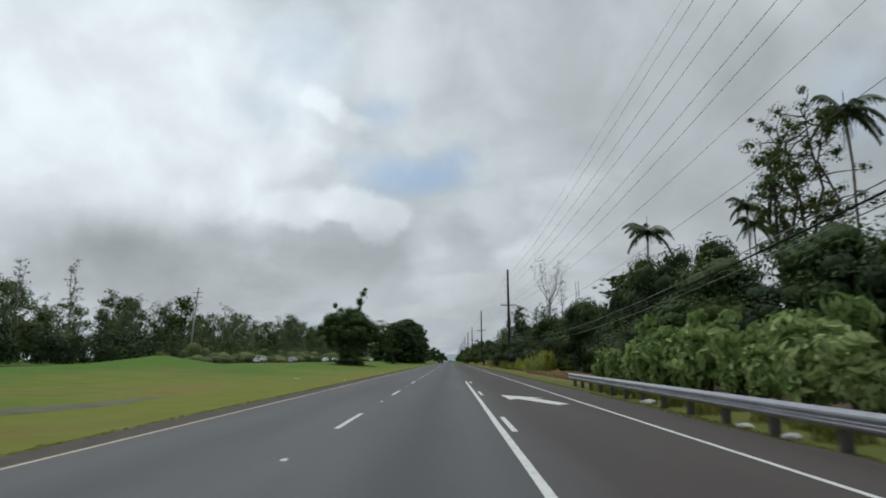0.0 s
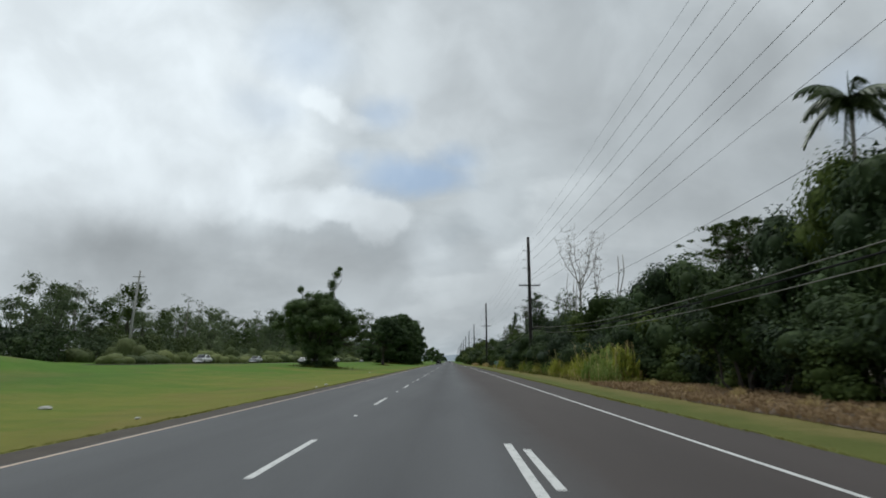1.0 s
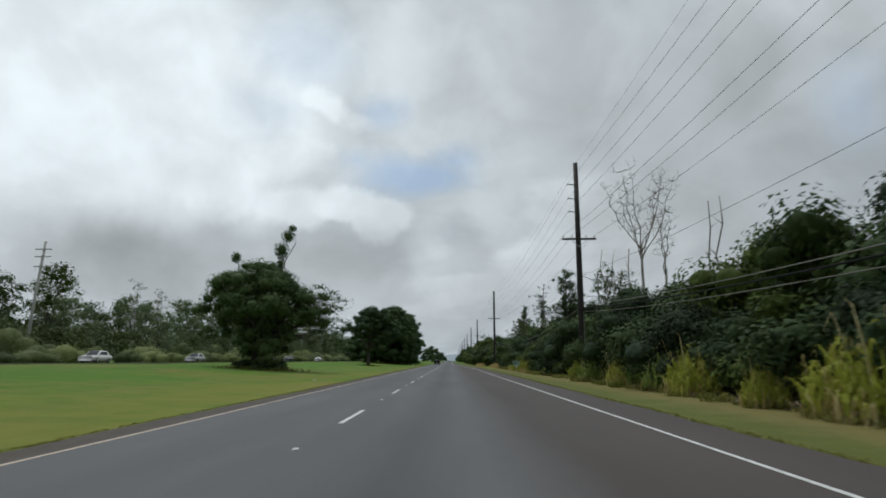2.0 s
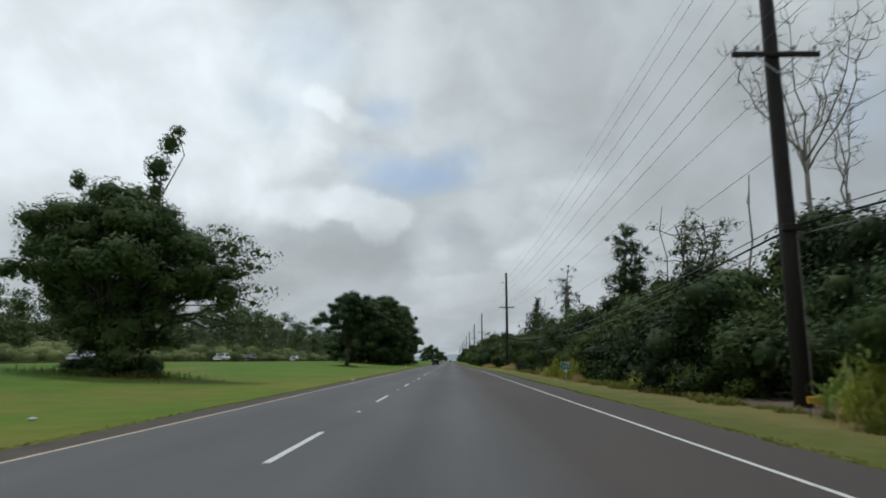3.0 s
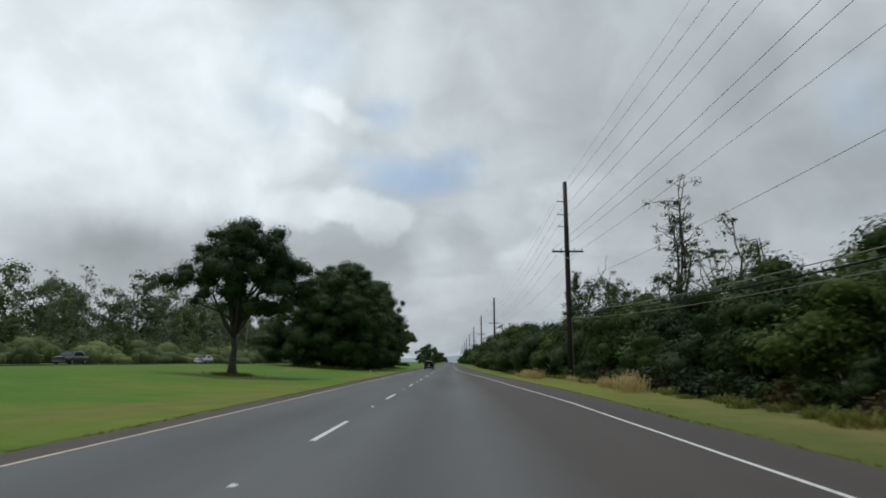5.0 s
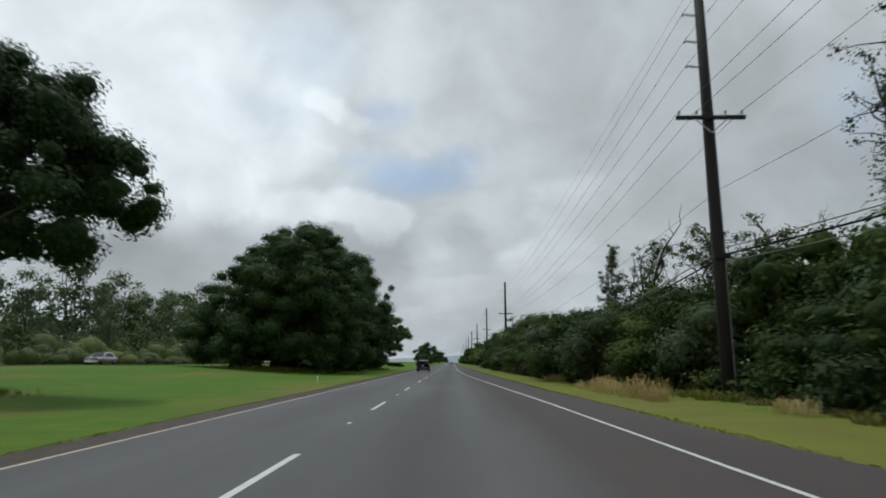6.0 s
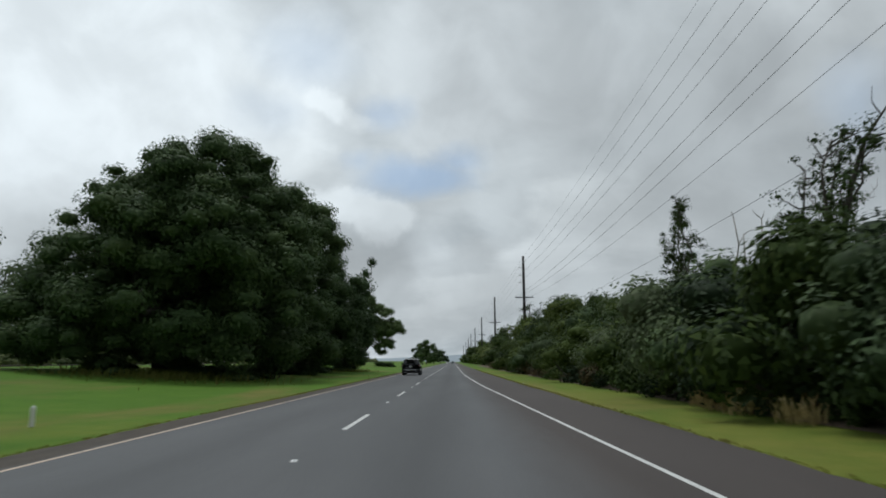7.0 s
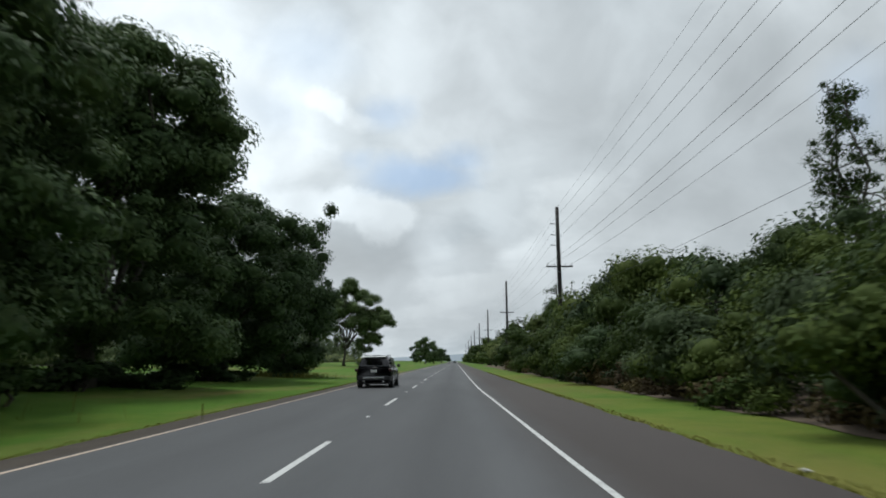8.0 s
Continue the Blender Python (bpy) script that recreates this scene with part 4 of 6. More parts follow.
# ---------- trees that stand out of the thicket ----------
def spindly(x, y, h, seed, label, spread=2.6, n=26, mat=None, bark=None, stems=3, leaves=55, bare=0.5, lean=0.0, cone=False):
    """A tall thin tree: several stems with leaf tufts along their upper part."""
    rng = np.random.default_rng(seed)
    ob = thing("emergent_tree", x, y, rise(x, y), label, "tree", "trees above the thicket")
    items, tips = [], []
    for s in range(stems):
        a = rng.uniform(0, 2 * math.pi)
        top = np.array((math.cos(a) * spread * rng.uniform(0.2, 0.7) + lean, math.sin(a) * spread * 0.5, h * (rng.uniform(0.78, 1.0) if s or not cone else 1.0)))
        st = crooked((rng.uniform(-0.3, 0.3), 0, -0.3), top, 7, 0.28, rng)
        items.append((st, [0.20 - 0.023 * i for i in range(8)], 6))
        for k in range(max(1, int(2.2 * n) // stems)):
            u = bare + (1 - bare) * rng.random()
            q0 = min(6, int(u * 7))
            q = np.array(st[q0]) + (np.array(st[q0 + 1]) - np.array(st[q0])) * (u * 7 - q0)
            wide = spread * (0.36 if not cone else 0.70 - 0.62 * u)
            e = q + np.array((rng.normal(0, wide), rng.normal(0, wide), rng.uniform(-0.3, 1.3) if not cone else rng.uniform(-0.2, 0.5)))
            items.append((crooked(q, e, 3, 0.12, rng), [0.06, 0.045, 0.03, 0.015], 4))
            tips.append(e)
    v, f = tubes(items)
    raw("trunk", v, f, bark or BARK, ob, smooth=True)
    if leaves:
        cl = []
        for c in tips:
            r = rng.uniform(0.3, 0.8)
            cl.append((c + rng.normal(0, 0.15, 3), (r * rng.uniform(0.8, 1.4), r, r * rng.uniform(0.6, 1.1)), max(16, int(leaves * 1.15 * r)), 0.175))
        me = crown_mesh("crown", cl, mat or LEAF_MID, rng, slim=0.30, small=True)
        cr = new("crown", me)
        cr.parent = ob
    return ob


def bare_tree(x, y, h, seed, label, bark=None, spread=3.2, stems=1):
    """A leafless tree: forking pale limbs with fine twigs."""
    rng = np.random.default_rng(seed)
    ob = thing("bare_tree", x, y, rise(x, y), label, "tree", "trees above the thicket")
    items = []

    def grow(p, d, length, r, depth):
        n = 3
        pts = [p]
        for i in range(n):
            d = d + rng.normal(0, 0.13, 3)
            d[2] += 0.06
            d = d / np.linalg.norm(d)
            pts.append(pts[-1] + d * length / n)
        items.append(([tuple(q) for q in pts], [r * (1 - 0.12 * i) for i in range(n + 1)], 6 if depth < 2 else 4))
        if depth < 5:
            for k in range(2 if depth < 1 else 3):
                nd = d + rng.normal(0, 0.58, 3)
                nd[2] = abs(nd[2]) * 0.8 + 0.32
                grow(pts[-1] if k == 0 else pts[2], nd / np.linalg.norm(nd), length * rng.uniform(0.52, 0.70), r * 0.60, depth + 1)

    for s in range(stems):
        grow(np.array((0.5 * s, 0, -0.3)), np.array((rng.normal(0, 0.06), 0, 1.0)), h * 0.45, 0.15, 0)
    stem = [it for it in items if it[1][0] > 0.08]
    raw("trunk", *tubes(stem), bark or PALEBARK, ob, smooth=True)
    raw("branches", *tubes([it for it in items if it[1][0] <= 0.08]), bark or PALEBARK, ob, "fine forking twigs", smooth=True)
    return ob


def vase_tree(x, y, h, seed, label, width=3.4, limbs=7):
    """A leafless tree: clear trunk, limbs opening like a vase, a round haze of twigs."""
    rng = np.random.default_rng(seed)
    ob = thing("bare_tree", x, y, rise(x, y), label, "tree", "trees above the thicket")
    fork = h * 0.62
    items = [(crooked((0, 0, -0.3), (0.1, 0, fork), 5, 0.10, rng), [0.22, 0.20, 0.18, 0.16, 0.14, 0.12], 7)]
    for k in range(limbs):
        a = 2 * math.pi * (k + rng.uniform(-0.3, 0.3)) / limbs
        reach = width * rng.uniform(0.35, 1.0)
        z0 = fork - rng.uniform(0.0, 0.12) * h
        tip = np.array((math.cos(a) * reach, math.sin(a) * reach, h - (reach / width) ** 2 * h * 0.14))
        mid = np.array((tip[0] * 0.62, tip[1] * 0.62, z0 + (tip[2] - z0) * 0.45))
        st = crooked((0, 0, z0), mid, 3, 0.14, rng) + crooked(mid, tip, 4, 0.16, rng)[1:]
        items.append((st, [0.070 - 0.008 * i for i in range(8)], 5))
        for q in st[2:]:
            for _ in range(3):
                d = rng.normal(0, 1, 3)
                d[2] = abs(d[2]) * 0.7
                e = np.array(q) + d / np.linalg.norm(d) * rng.uniform(0.6, 1.5)
                tw = crooked(q, e, 3, 0.12, rng)
                items.append((tw, [0.028, 0.022, 0.016, 0.008], 4))
                for _ in range(2):
                    d = rng.normal(0, 0.4, 3) + (0, 0, 0.25)
                    items.append((crooked(tw[2], np.array(tw[2]) + d, 2, 0.06, rng), [0.016, 0.012, 0.006], 3))
    raw("trunk", *tubes(items[:1]), PALEBARK, ob, smooth=True)
    raw("branches", *tubes(items[1:]), PALEBARK, ob, "fine haze of twigs", smooth=True)
    return ob


def canopy_tree(x, y, h, seed, label, width, mat=None, n=110):
    """A flat-topped tree: pale limbs rising to layers of small feathery leaf pads."""
    rng = np.random.default_rng(seed)
    ob = thing("canopy_tree", x, y, rise(x, y), label, "tree", "trees above the thicket")
    items, cl = [(crooked((0, 0, -0.3), (0.2, 0, h * 0.55), 4, 0.15, rng), [0.2, 0.18, 0.16, 0.14, 0.12], 7)], []
    for k in range(12):
        a, q = rng.uniform(0, 2 * math.pi), width * math.sqrt(rng.random())
        tip = np.array((math.cos(a) * q, math.sin(a) * q, h * (0.97 - 0.16 * (q / width) ** 2) - (rng.uniform(0.5, 2.2) if k % 3 == 0 else 0)))
        st = crooked((0.2, 0, h * rng.uniform(0.42, 0.55)), tip, 5, 0.25, rng)
        items.append((st, [0.10 - 0.016 * i for i in range(6)], 5))
        for _ in range(max(3, n // 12)):
            c = tip + rng.normal(0, 1, 3) * (0.85, 0.85, 0.22)
            r = rng.uniform(0.3, 0.65)
            cl.append((c, (r, r, r * 0.32), 34, 0.19))
            items.append((crooked(st[4], c, 2, 0.06, rng), [0.03, 0.02, 0.01], 3))
    v, f = tubes(items)
    raw("trunk", v, f, PALEBARK, ob, smooth=True)
    crown = new("crown", crown_mesh("crown", cl, mat or LEAF_MID, rng, small=True, slim=0.3))
    crown.parent = ob
    return ob


def snag(x, y, h, seed):
    rng = np.random.default_rng(seed)
    ob = thing("dead_trunk", x, y, rise(x, y), "thin bare dead trunk standing above the thicket", "tree", "dead trunks")
    st = crooked((0, 0, -0.3), (rng.normal(0, 0.5), 0, h), 6, 0.16, rng)
    items = [(st, [0.14 - 0.014 * i for i in range(7)], 6)]
    for k in range(4):
        q = np.array(st[rng.integers(3, 7)])
        items.append((crooked(q, q + np.array((rng.normal(0, 0.8), rng.normal(0, 0.6), rng.uniform(0.4, 1.5))), 2, 0.08, rng), [0.05, 0.035, 0.015], 4))
    v, f = tubes(items)
    raw("trunk", v, f, PALEBARK, ob, smooth=True)


def palm(x, y, h, seed, label):
    rng = np.random.default_rng(seed)
    ob = thing("palm_tree", x, y, rise(x, y), label, "palm tree", "palms above the thicket")
    v, f = tubes([(crooked((0, 0, -0.3), (0.2, 0, h), 6, 0.05, rng), [0.15, 0.11, 0.10, 0.10, 0.09, 0.09, 0.10], 8)])
    raw("trunk", v, f, PALEBARK, ob, smooth=True)
    v, f = tubes([([(0.2, 0, h - 0.1), (0.2, 0, h + 0.4), (0.2, 0, h + 1.0)], [0.11, 0.14, 0.07], 8)])
    raw("crownshaft", v, f, LEAF_PALM, ob, "green crownshaft", smooth=True)
    v, f = tubes([([(0.2, 0, h + 0.9), (0.22, 0, h + 1.7), (0.25, 0.02, h + 2.4)], [0.05, 0.035, 0.01], 5)])
    raw("spear_leaf", v, f, LEAF_PALM, ob)
    for k in range(15):
        a = 2 * math.pi * k / 15 + rng.uniform(-0.2, 0.2)
        upz = rng.uniform(0.5, 2.3) if k % 3 else rng.uniform(0.0, 0.5)
        L = rng.uniform(1.7, 2.4)
        d = np.array((math.cos(a), math.sin(a), 0))
        mid = [np.array((0.2, 0, h + 0.95)) + d * L * (t ** 0.9) + np.array((0, 0, upz * L * t * 0.75 - 1.15 * L * t * t)) for t in np.linspace(0, 1, 9)]
        fv, ff = tubes([([tuple(p) for p in mid], [0.035 - 0.0035 * i for i in range(9)], 4)])
        side = np.array((-d[1], d[0], 0))
        for i in range(1, 9):
            for j in (0.0, 0.2, 0.4, 0.6, 0.8):
                q = mid[i - 1] + (mid[i] - mid[i - 1]) * j
                for sg in (-1, 1):
                    l = (0.62 * math.sin(math.pi * (0.2 + 0.72 * (i + j) / 9)) + 0.12) * rng.uniform(0.85, 1.15)
                    tip = q + side * sg * l * 0.62 + d * l * 0.5 + np.array((0, 0, -l * rng.uniform(0.5, 1.1)))
                    o = len(fv)
                    fv += [tuple(q - d * 0.06), tuple(q + d * 0.07), tuple(tip)]
                    ff.append((o, o + 1, o + 2))
        raw("frond", fv, ff, LEAF_PALM, ob)


spindly(22.2, 38, 17.2, 201, "tall slender tree with leafy tufts above the thicket", spread=2.5, n=48, leaves=110, bare=0.42, stems=4)
spindly(19.6, 36, 13.2, 202, "slender tree with leafy tufts above the thicket", spread=1.6, n=18, leaves=90)
palm(18.8, 59.8, 12.3, 210, "feather-leaved palm rising above the thicket")
palm(33.2, 69.7, 16.5, 211, "feather-leaved palm rising above the thicket")
palm(34.2, 70.5, 14.6, 213, "feather-leaved palm rising above the thicket")
palm(25.0, 38.5, 15.4, 212, "feather-leaved palm rising above the thicket")
vase_tree(20.4, 130.0, 21.6, 227, "pale leafless tree with a round crown of fine twigs", 4.6, 9)
vase_tree(23.2, 131.0, 17.2, 222, "thin pale leafless tree with few upright limbs", 1.5, 3)
snag(26.9, 173, 20.0, 231)
snag(25.6, 163.6, 17.4, 232)
snag(23.4, 121.0, 15.6, 233)
snag(23.9, 118.6, 15.4, 234)
snag(20.6, 140, 14.6, 235)
snag(26.0, 278, 14.0, 236)
snag(28.5, 276, 13.4, 237)
snag(27.2, 279, 12.6, 238)
spindly(17.2, 155.5, 14.2, 203, "leafy crown of a tree above the thicket", spread=2.3, n=52, leaves=130, mat=LEAF_DARK, bare=0.45, stems=4)
spindly(22.0, 149.5, 13.4, 243, "airy tree with sparse leafy tufts", spread=3.4, n=34, leaves=60, stems=4, bare=0.55)
canopy_tree(22.8, 79.5, 11.9, 244, "pale-limbed tree with a feathery layered canopy", 4.2, None, 170)
spindly(25.0, 157, 14.0, 204, "thin tree with sparse leafy tufts", spread=3.0, n=20, leaves=70)
spindly(22.4, 218, 19.4, 205, "tall tree with several stems and sparse leafy tufts", spread=2.6, n=36, leaves=46, stems=6, bare=0.55)
spindly(19.0, 226, 10.6, 241, "thin tree with sparse leafy tufts", spread=2.4, n=20, leaves=90)
canopy_tree(21.6, 208.6, 11.6, 206, "pale-stemmed tree with a small flat dark canopy", 2.3, LEAF_DARK, 46)
spindly(23.0, 206, 12.6, 207, "thin tree with sparse leafy tufts", spread=1.9, n=16, leaves=55)
spindly(19.5, 213, 9.8, 245, "thin tree with sparse leafy tufts", spread=2.2, n=18, leaves=80)
spindly(17.6, 252, 14.2, 208, "leaning dark tree with leafy tufts above the thicket", spread=2.4, n=30, leaves=60, lean=2.6, stems=4, bare=0.55)
spindly(27.4, 293, 20.4, 209, "tall pointed light-leaved tree above the thicket", spread=3.6, n=60, leaves=120, stems=3, bare=0.45, cone=True)
spindly(26.0, 290, 12.5, 240, "thin tree with sparse leafy tufts", spread=3.0, n=24, leaves=70)
bare_tree(26.0, 262, 14.0, 223, "pale leafless tree with fine forking twigs")
spindly(20.6, 236, 11.4, 246, "thin tree with sparse leafy tufts", spread=2.6, n=22, leaves=80)
spindly(22.5, 243, 12.4, 247, "thin tree with sparse leafy tufts", spread=2.4, n=20, leaves=70)
bare_tree(29.0, 236, 13.5, 224, "pale leafless tree with fine forking twigs")
limb = thing("bare_tree", 18.7, 251.5, rise(20, 251), "dark leaning limb with a bare crooked tip", "tree", "trees above the thicket")
limb_rng = np.random.default_rng(251)
limb_stem = [(0, 0, -0.3), (0.6, 0, 4), (1.3, 0.2, 7.4), (2.0, 0.1, 10.2), (2.9, 0, 12.6), (3.9, 0, 13.9), (4.7, 0, 15.0), (4.6, 0, 15.9), (5.0, 0, 17.2)]
limb_items = [(limb_stem, [0.20, 0.18, 0.16, 0.13, 0.09, 0.06, 0.045, 0.03, 0.015], 7),
              ([(3.9, 0, 13.9), (3.5, 0, 14.6), (3.6, 0, 15.5)], [0.05, 0.03, 0.012], 5), ([(2.9, 0, 12.6), (4.1, 0, 12.9), (5.0, 0, 12.6), (5.6, 0, 13.1)], [0.06, 0.045, 0.03, 0.012], 5)]
limb_tufts = []
for lx, lz, lr in ((1.2, 8.6, 0.8), (2.2, 9.4, 0.7), (1.4, 10.4, 0.9), (2.6, 11.0, 0.7), (2.2, 12.0, 0.8), (3.2, 12.4, 0.5), (0.6, 9.4, 0.6), (4.8, 12.2, 0.6), (5.4, 12.6, 0.5), (1.8, 13.0, 0.5)):
    limb_tufts.append(((lx, limb_rng.uniform(-0.4, 0.4), lz), (lr, lr * 0.9, lr * 0.8), 70, 0.22))
    limb_items.append(([limb_stem[3 if lz < 11.5 else 4], (lx, 0, lz)], [0.04, 0.015], 4))
lv, lf = tubes(limb_items)
limb_crown = new("crown", crown_mesh("crown", limb_tufts, LEAF_DARK, limb_rng, small=True))
limb_crown.parent = limb
raw("trunk", lv, lf, BARK, limb, smooth=True)
for k, (x, y, h) in enumerate(((16, 345, 13), (19, 372, 12), (15, 405, 12), (18, 440, 14), (17, 500, 14))):
    spindly(x, y, h, 260 + k, "slender tree above the far thicket", spread=2.6, n=20, leaves=70)
thin = [spindly(-90, 60 + 8 * k, 20.0, 280 + k, "thin sparse tree rising above the woodland belt", spread=2.6, n=18, leaves=60, stems=2 + k % 2, bark=PALEBARK, mat=LEAF_GREY) for k in range(3)]
thin_rng = np.random.default_rng(77)
ty = 95.0
while ty < 620:
    ob = thin[thin_rng.integers(3)]
    tx = -92 + thin_rng.uniform(-14, 16)
    ts = thin_rng.uniform(0.75, 1.1)
    copy_thing(ob, pose(tx, ty, rise(tx, ty), 0, 0, thin_rng.uniform(0, 360)) @ Matrix.Diagonal((ts, ts, ts, 1)))
    ty += thin_rng.uniform(8, 22)


# ---------- power poles and wires ----------
# offsets of the wires from the pole: across, height
TOP_WIRES = [(0.0, 17.4), (-0.72, 15.7), (-0.72, 14.5), (-0.72, 13.4), (-1.25, 11.3), (-0.55, 11.3), (1.25, 11.3), (0.2, 8.1)]
LOW_CABLES = [(0.24, 5.75, 0.020), (0.26, 5.5, 0.034), (0.26, 5.2, 0.018)]
POLES = [(10.5, 13.5), (10.6, 114.2), (10.5, 212.5), (10.95, 317.2), (10.6, 381), (10.6, 456), (10.6, 529), (10.6, 600), (10.6, 668), (10.6, 760), (10.6, 880)]


def power_pole():
    ob = thing("power_pole", 0, -300, 0, "tall tarred wooden power pole with crossarm and insulators", "power pole", "power poles along the road")
    v, f = tubes([([(0, 0, -0.5), (0, 0, 5), (0, 0, 11), (0, 0, 17.45)], [0.27, 0.25, 0.22, 0.18], 14)])
    raw("pole", v, f, POLEWOOD, ob, smooth=True)
    bm = bmesh.new()
    box(bm, -1.38, -0.34, 10.95, 1.38, -0.20, 11.10, 0.01)
    part("crossarm", bm, POLEWOOD, ob)
    for s in (-1, 1):
        bm = bmesh.new()
        box(bm, -0.02, -0.01, 0, 0.02, 0.01, 0.9, 0, Matrix.Translation((0, -0.30, 10.38)) @ Matrix.Rotation(s * 0.85, 4, "Y"))
        part("brace", bm, STEEL, ob)
    for x, z in ((-1.25, 11.10), (-0.55, 11.10), (0.6, 11.10), (1.25, 11.10)):
        v, f = tubes([([(x, -0.27, z), (x, -0.27, z + 0.08), (x, -0.27, z + 0.1), (x, -0.27, z + 0.2), (x, -0.27, z + 0.22)], [0.02, 0.02, 0.06, 0.05, 0.03], 8)])
        raw("insulator", v, f, INSUL, ob)
    for z in (15.6, 14.4, 13.3):
        v, f = tubes([([(-0.08, 0, z), (-0.3, 0, z + 0.02), (-0.6, 0, z + 0.06)], [0.045, 0.04, 0.05], 6),
                      ([(-0.72, 0, z - 0.02), (-0.72, 0, z + 0.04), (-0.72, 0, z + 0.1), (-0.60, 0, z + 0.06)], [0.05, 0.05, 0.03, 0.03], 6)])
        raw("bracket", v, f, INSUL, ob)
    v, f = tubes([([(0.16, -0.24, 0.0), (0.15, -0.22, 5.2)], [0.03, 0.03], 6)])
    raw("ground_conduit", v, f, STRAND, ob)
    bm = bmesh.new()
    box(bm, -0.30, -0.34, 5.3, 0.34, -0.18, 5.5, 0.01)
    part("cable_clamp", bm, POLEWOOD, ob)
    return ob


MODEL = power_pole()
pole_seen = {}
for px, py in POLES:
    set_copy(MODEL, px, py, 0, 0, 1, 1, pole_seen)


def wire(name, pts, radius, mat, label, group):
    cu = bpy.data.curves.new(name, "CURVE")
    cu.dimensions, cu.bevel_depth, cu.bevel_resolution = "3D", radius, 1
    sp = cu.splines.new("POLY")
    sp.points.add(len(pts) - 1)
    for p, q in zip(sp.points, pts):
        p.co = (*q, 1)
    cu.materials.append(mat)
    ob = new(name, cu)
    return tagged(ob, label, "wire", group)


def span(a, b, sag, n=18):
    return [(a[0] + (b[0] - a[0]) * t, a[1] + (b[1] - a[1]) * t, a[2] + (b[2] - a[2]) * t - 4 * sag * t * (1 - t)) for t in (i / n for i in range(n + 1))]


def wires():
    poles = [(10.5, -86)] + POLES
    for i, (dx, z) in enumerate(TOP_WIRES):
        pts = []
        for a, b in zip(poles[:-1], poles[1:]):
            L = b[1] - a[1]
            s = span((a[0] + dx, a[1], z), (b[0] + dx, b[1], z), (0.8 if i == 0 else 1.15 + 0.1 * (i % 3)) * (L / 100) ** 2)
            pts += s if not pts else s[1:]
        wire("overhead_wire", pts, 0.0085 if i else 0.006, WIREMAT, "thin overhead power wire sagging between poles", "overhead wires")
    for dx, z, r in LOW_CABLES:
        pts = []
        for a, b in zip(poles[:-1], poles[1:]):
            L = b[1] - a[1]
            s = span((a[0] + dx, a[1] - 0.2, z), (b[0] + dx, b[1] - 0.2, z), 1.7 * (L / 100) ** 2)
            pts += s if not pts else s[1:]
        wire("telephone_cable", pts, r, CABLEMAT if r > 0.02 else STRAND, "thick black telephone cable hung low on the poles", "telephone cables")


wires()


def grey_pole(x, y):
    ob = thing("grey_power_pole", x, y, rise(x, y), "slim grey wooden power pole with crossarms beyond the lawn", "power pole")
    v, f = tubes([([(-0.1, 0, -0.5), (0.55, 0.2, 10), (1.2, 0.4, 19.0)], [0.28, 0.24, 0.19], 10)])
    raw("pole", v, f, GREYPOLE, ob, smooth=True)
    for z in (17.6, 16.4, 14.8):
        bm = bmesh.new()
        box(bm, -0.2, 0.10, z, 2.4, 0.26, z + 0.16, 0.01)
        part("crossarm", bm, GREYPOLE, ob)


grey_pole(-66.2, 163.4)


# ---------- guardrail ----------
def guardrail(x, y0, y1):
    ob = thing("guardrail", x, y0, 0, "galvanised steel W-beam guardrail on posts beside the shoulder", "guardrail", turn=-1.8)
    prof = [(0.0, 0.36), (-0.02, 0.38), (-0.075, 0.42), (-0.08, 0.45), (-0.02, 0.495), (-0.015, 0.515), (-0.02, 0.535), (-0.08, 0.58), (-0.075, 0.61), (-0.02, 0.65), (0.0, 0.67)]
    v, f = [], []
    n = len(prof)
    L = y1 - y0
    rows = [L * i / 24 for i in range(25)] + [L + 0.15, L + 0.28]
    for j, y in enumerate(rows):
        bend = 0.0 if j < 25 else 0.10 * (j - 24) ** 1.5
        for px, pz in prof:
            v.append((px + bend, y, pz))
        for px, pz in reversed(prof):
            v.append((px + bend + 0.006, y, pz))
    m = 2 * n
    for j in range(len(rows) - 1):
        for i in range(m):
            f.append((j * m + i, j * m + (i + 1) % m, (j + 1) * m + (i + 1) % m, (j + 1) * m + i))
    raw("beam", v, f, STEEL, ob, smooth=False)
    bm = bmesh.new()
    box(bm, 0.09, -0.08, -0.3, 0.25, 0.08, 0.66, 0.012)
    me = bpy.data.meshes.new("post")
    bm.to_mesh(me)
    bm.free()
    me.materials.append(POSTWOOD)
    bm = bmesh.new()
    box(bm, 0.0, -0.06, 0.38, 0.09, 0.06, 0.65, 0.008)
    mb = bpy.data.meshes.new("spacer_block")
    bm.to_mesh(mb)
    bm.free()
    mb.materials.append(POSTWOOD)
    k = 0.3
    while k < L:
        for name, data in (("post", me), ("spacer_block", mb)):
            p = new(name, data)
            p.parent = ob
            p.matrix_basis = pose(0, k, 0)
        k += 2.25


guardrail(5.32, -4.0, 35.4)


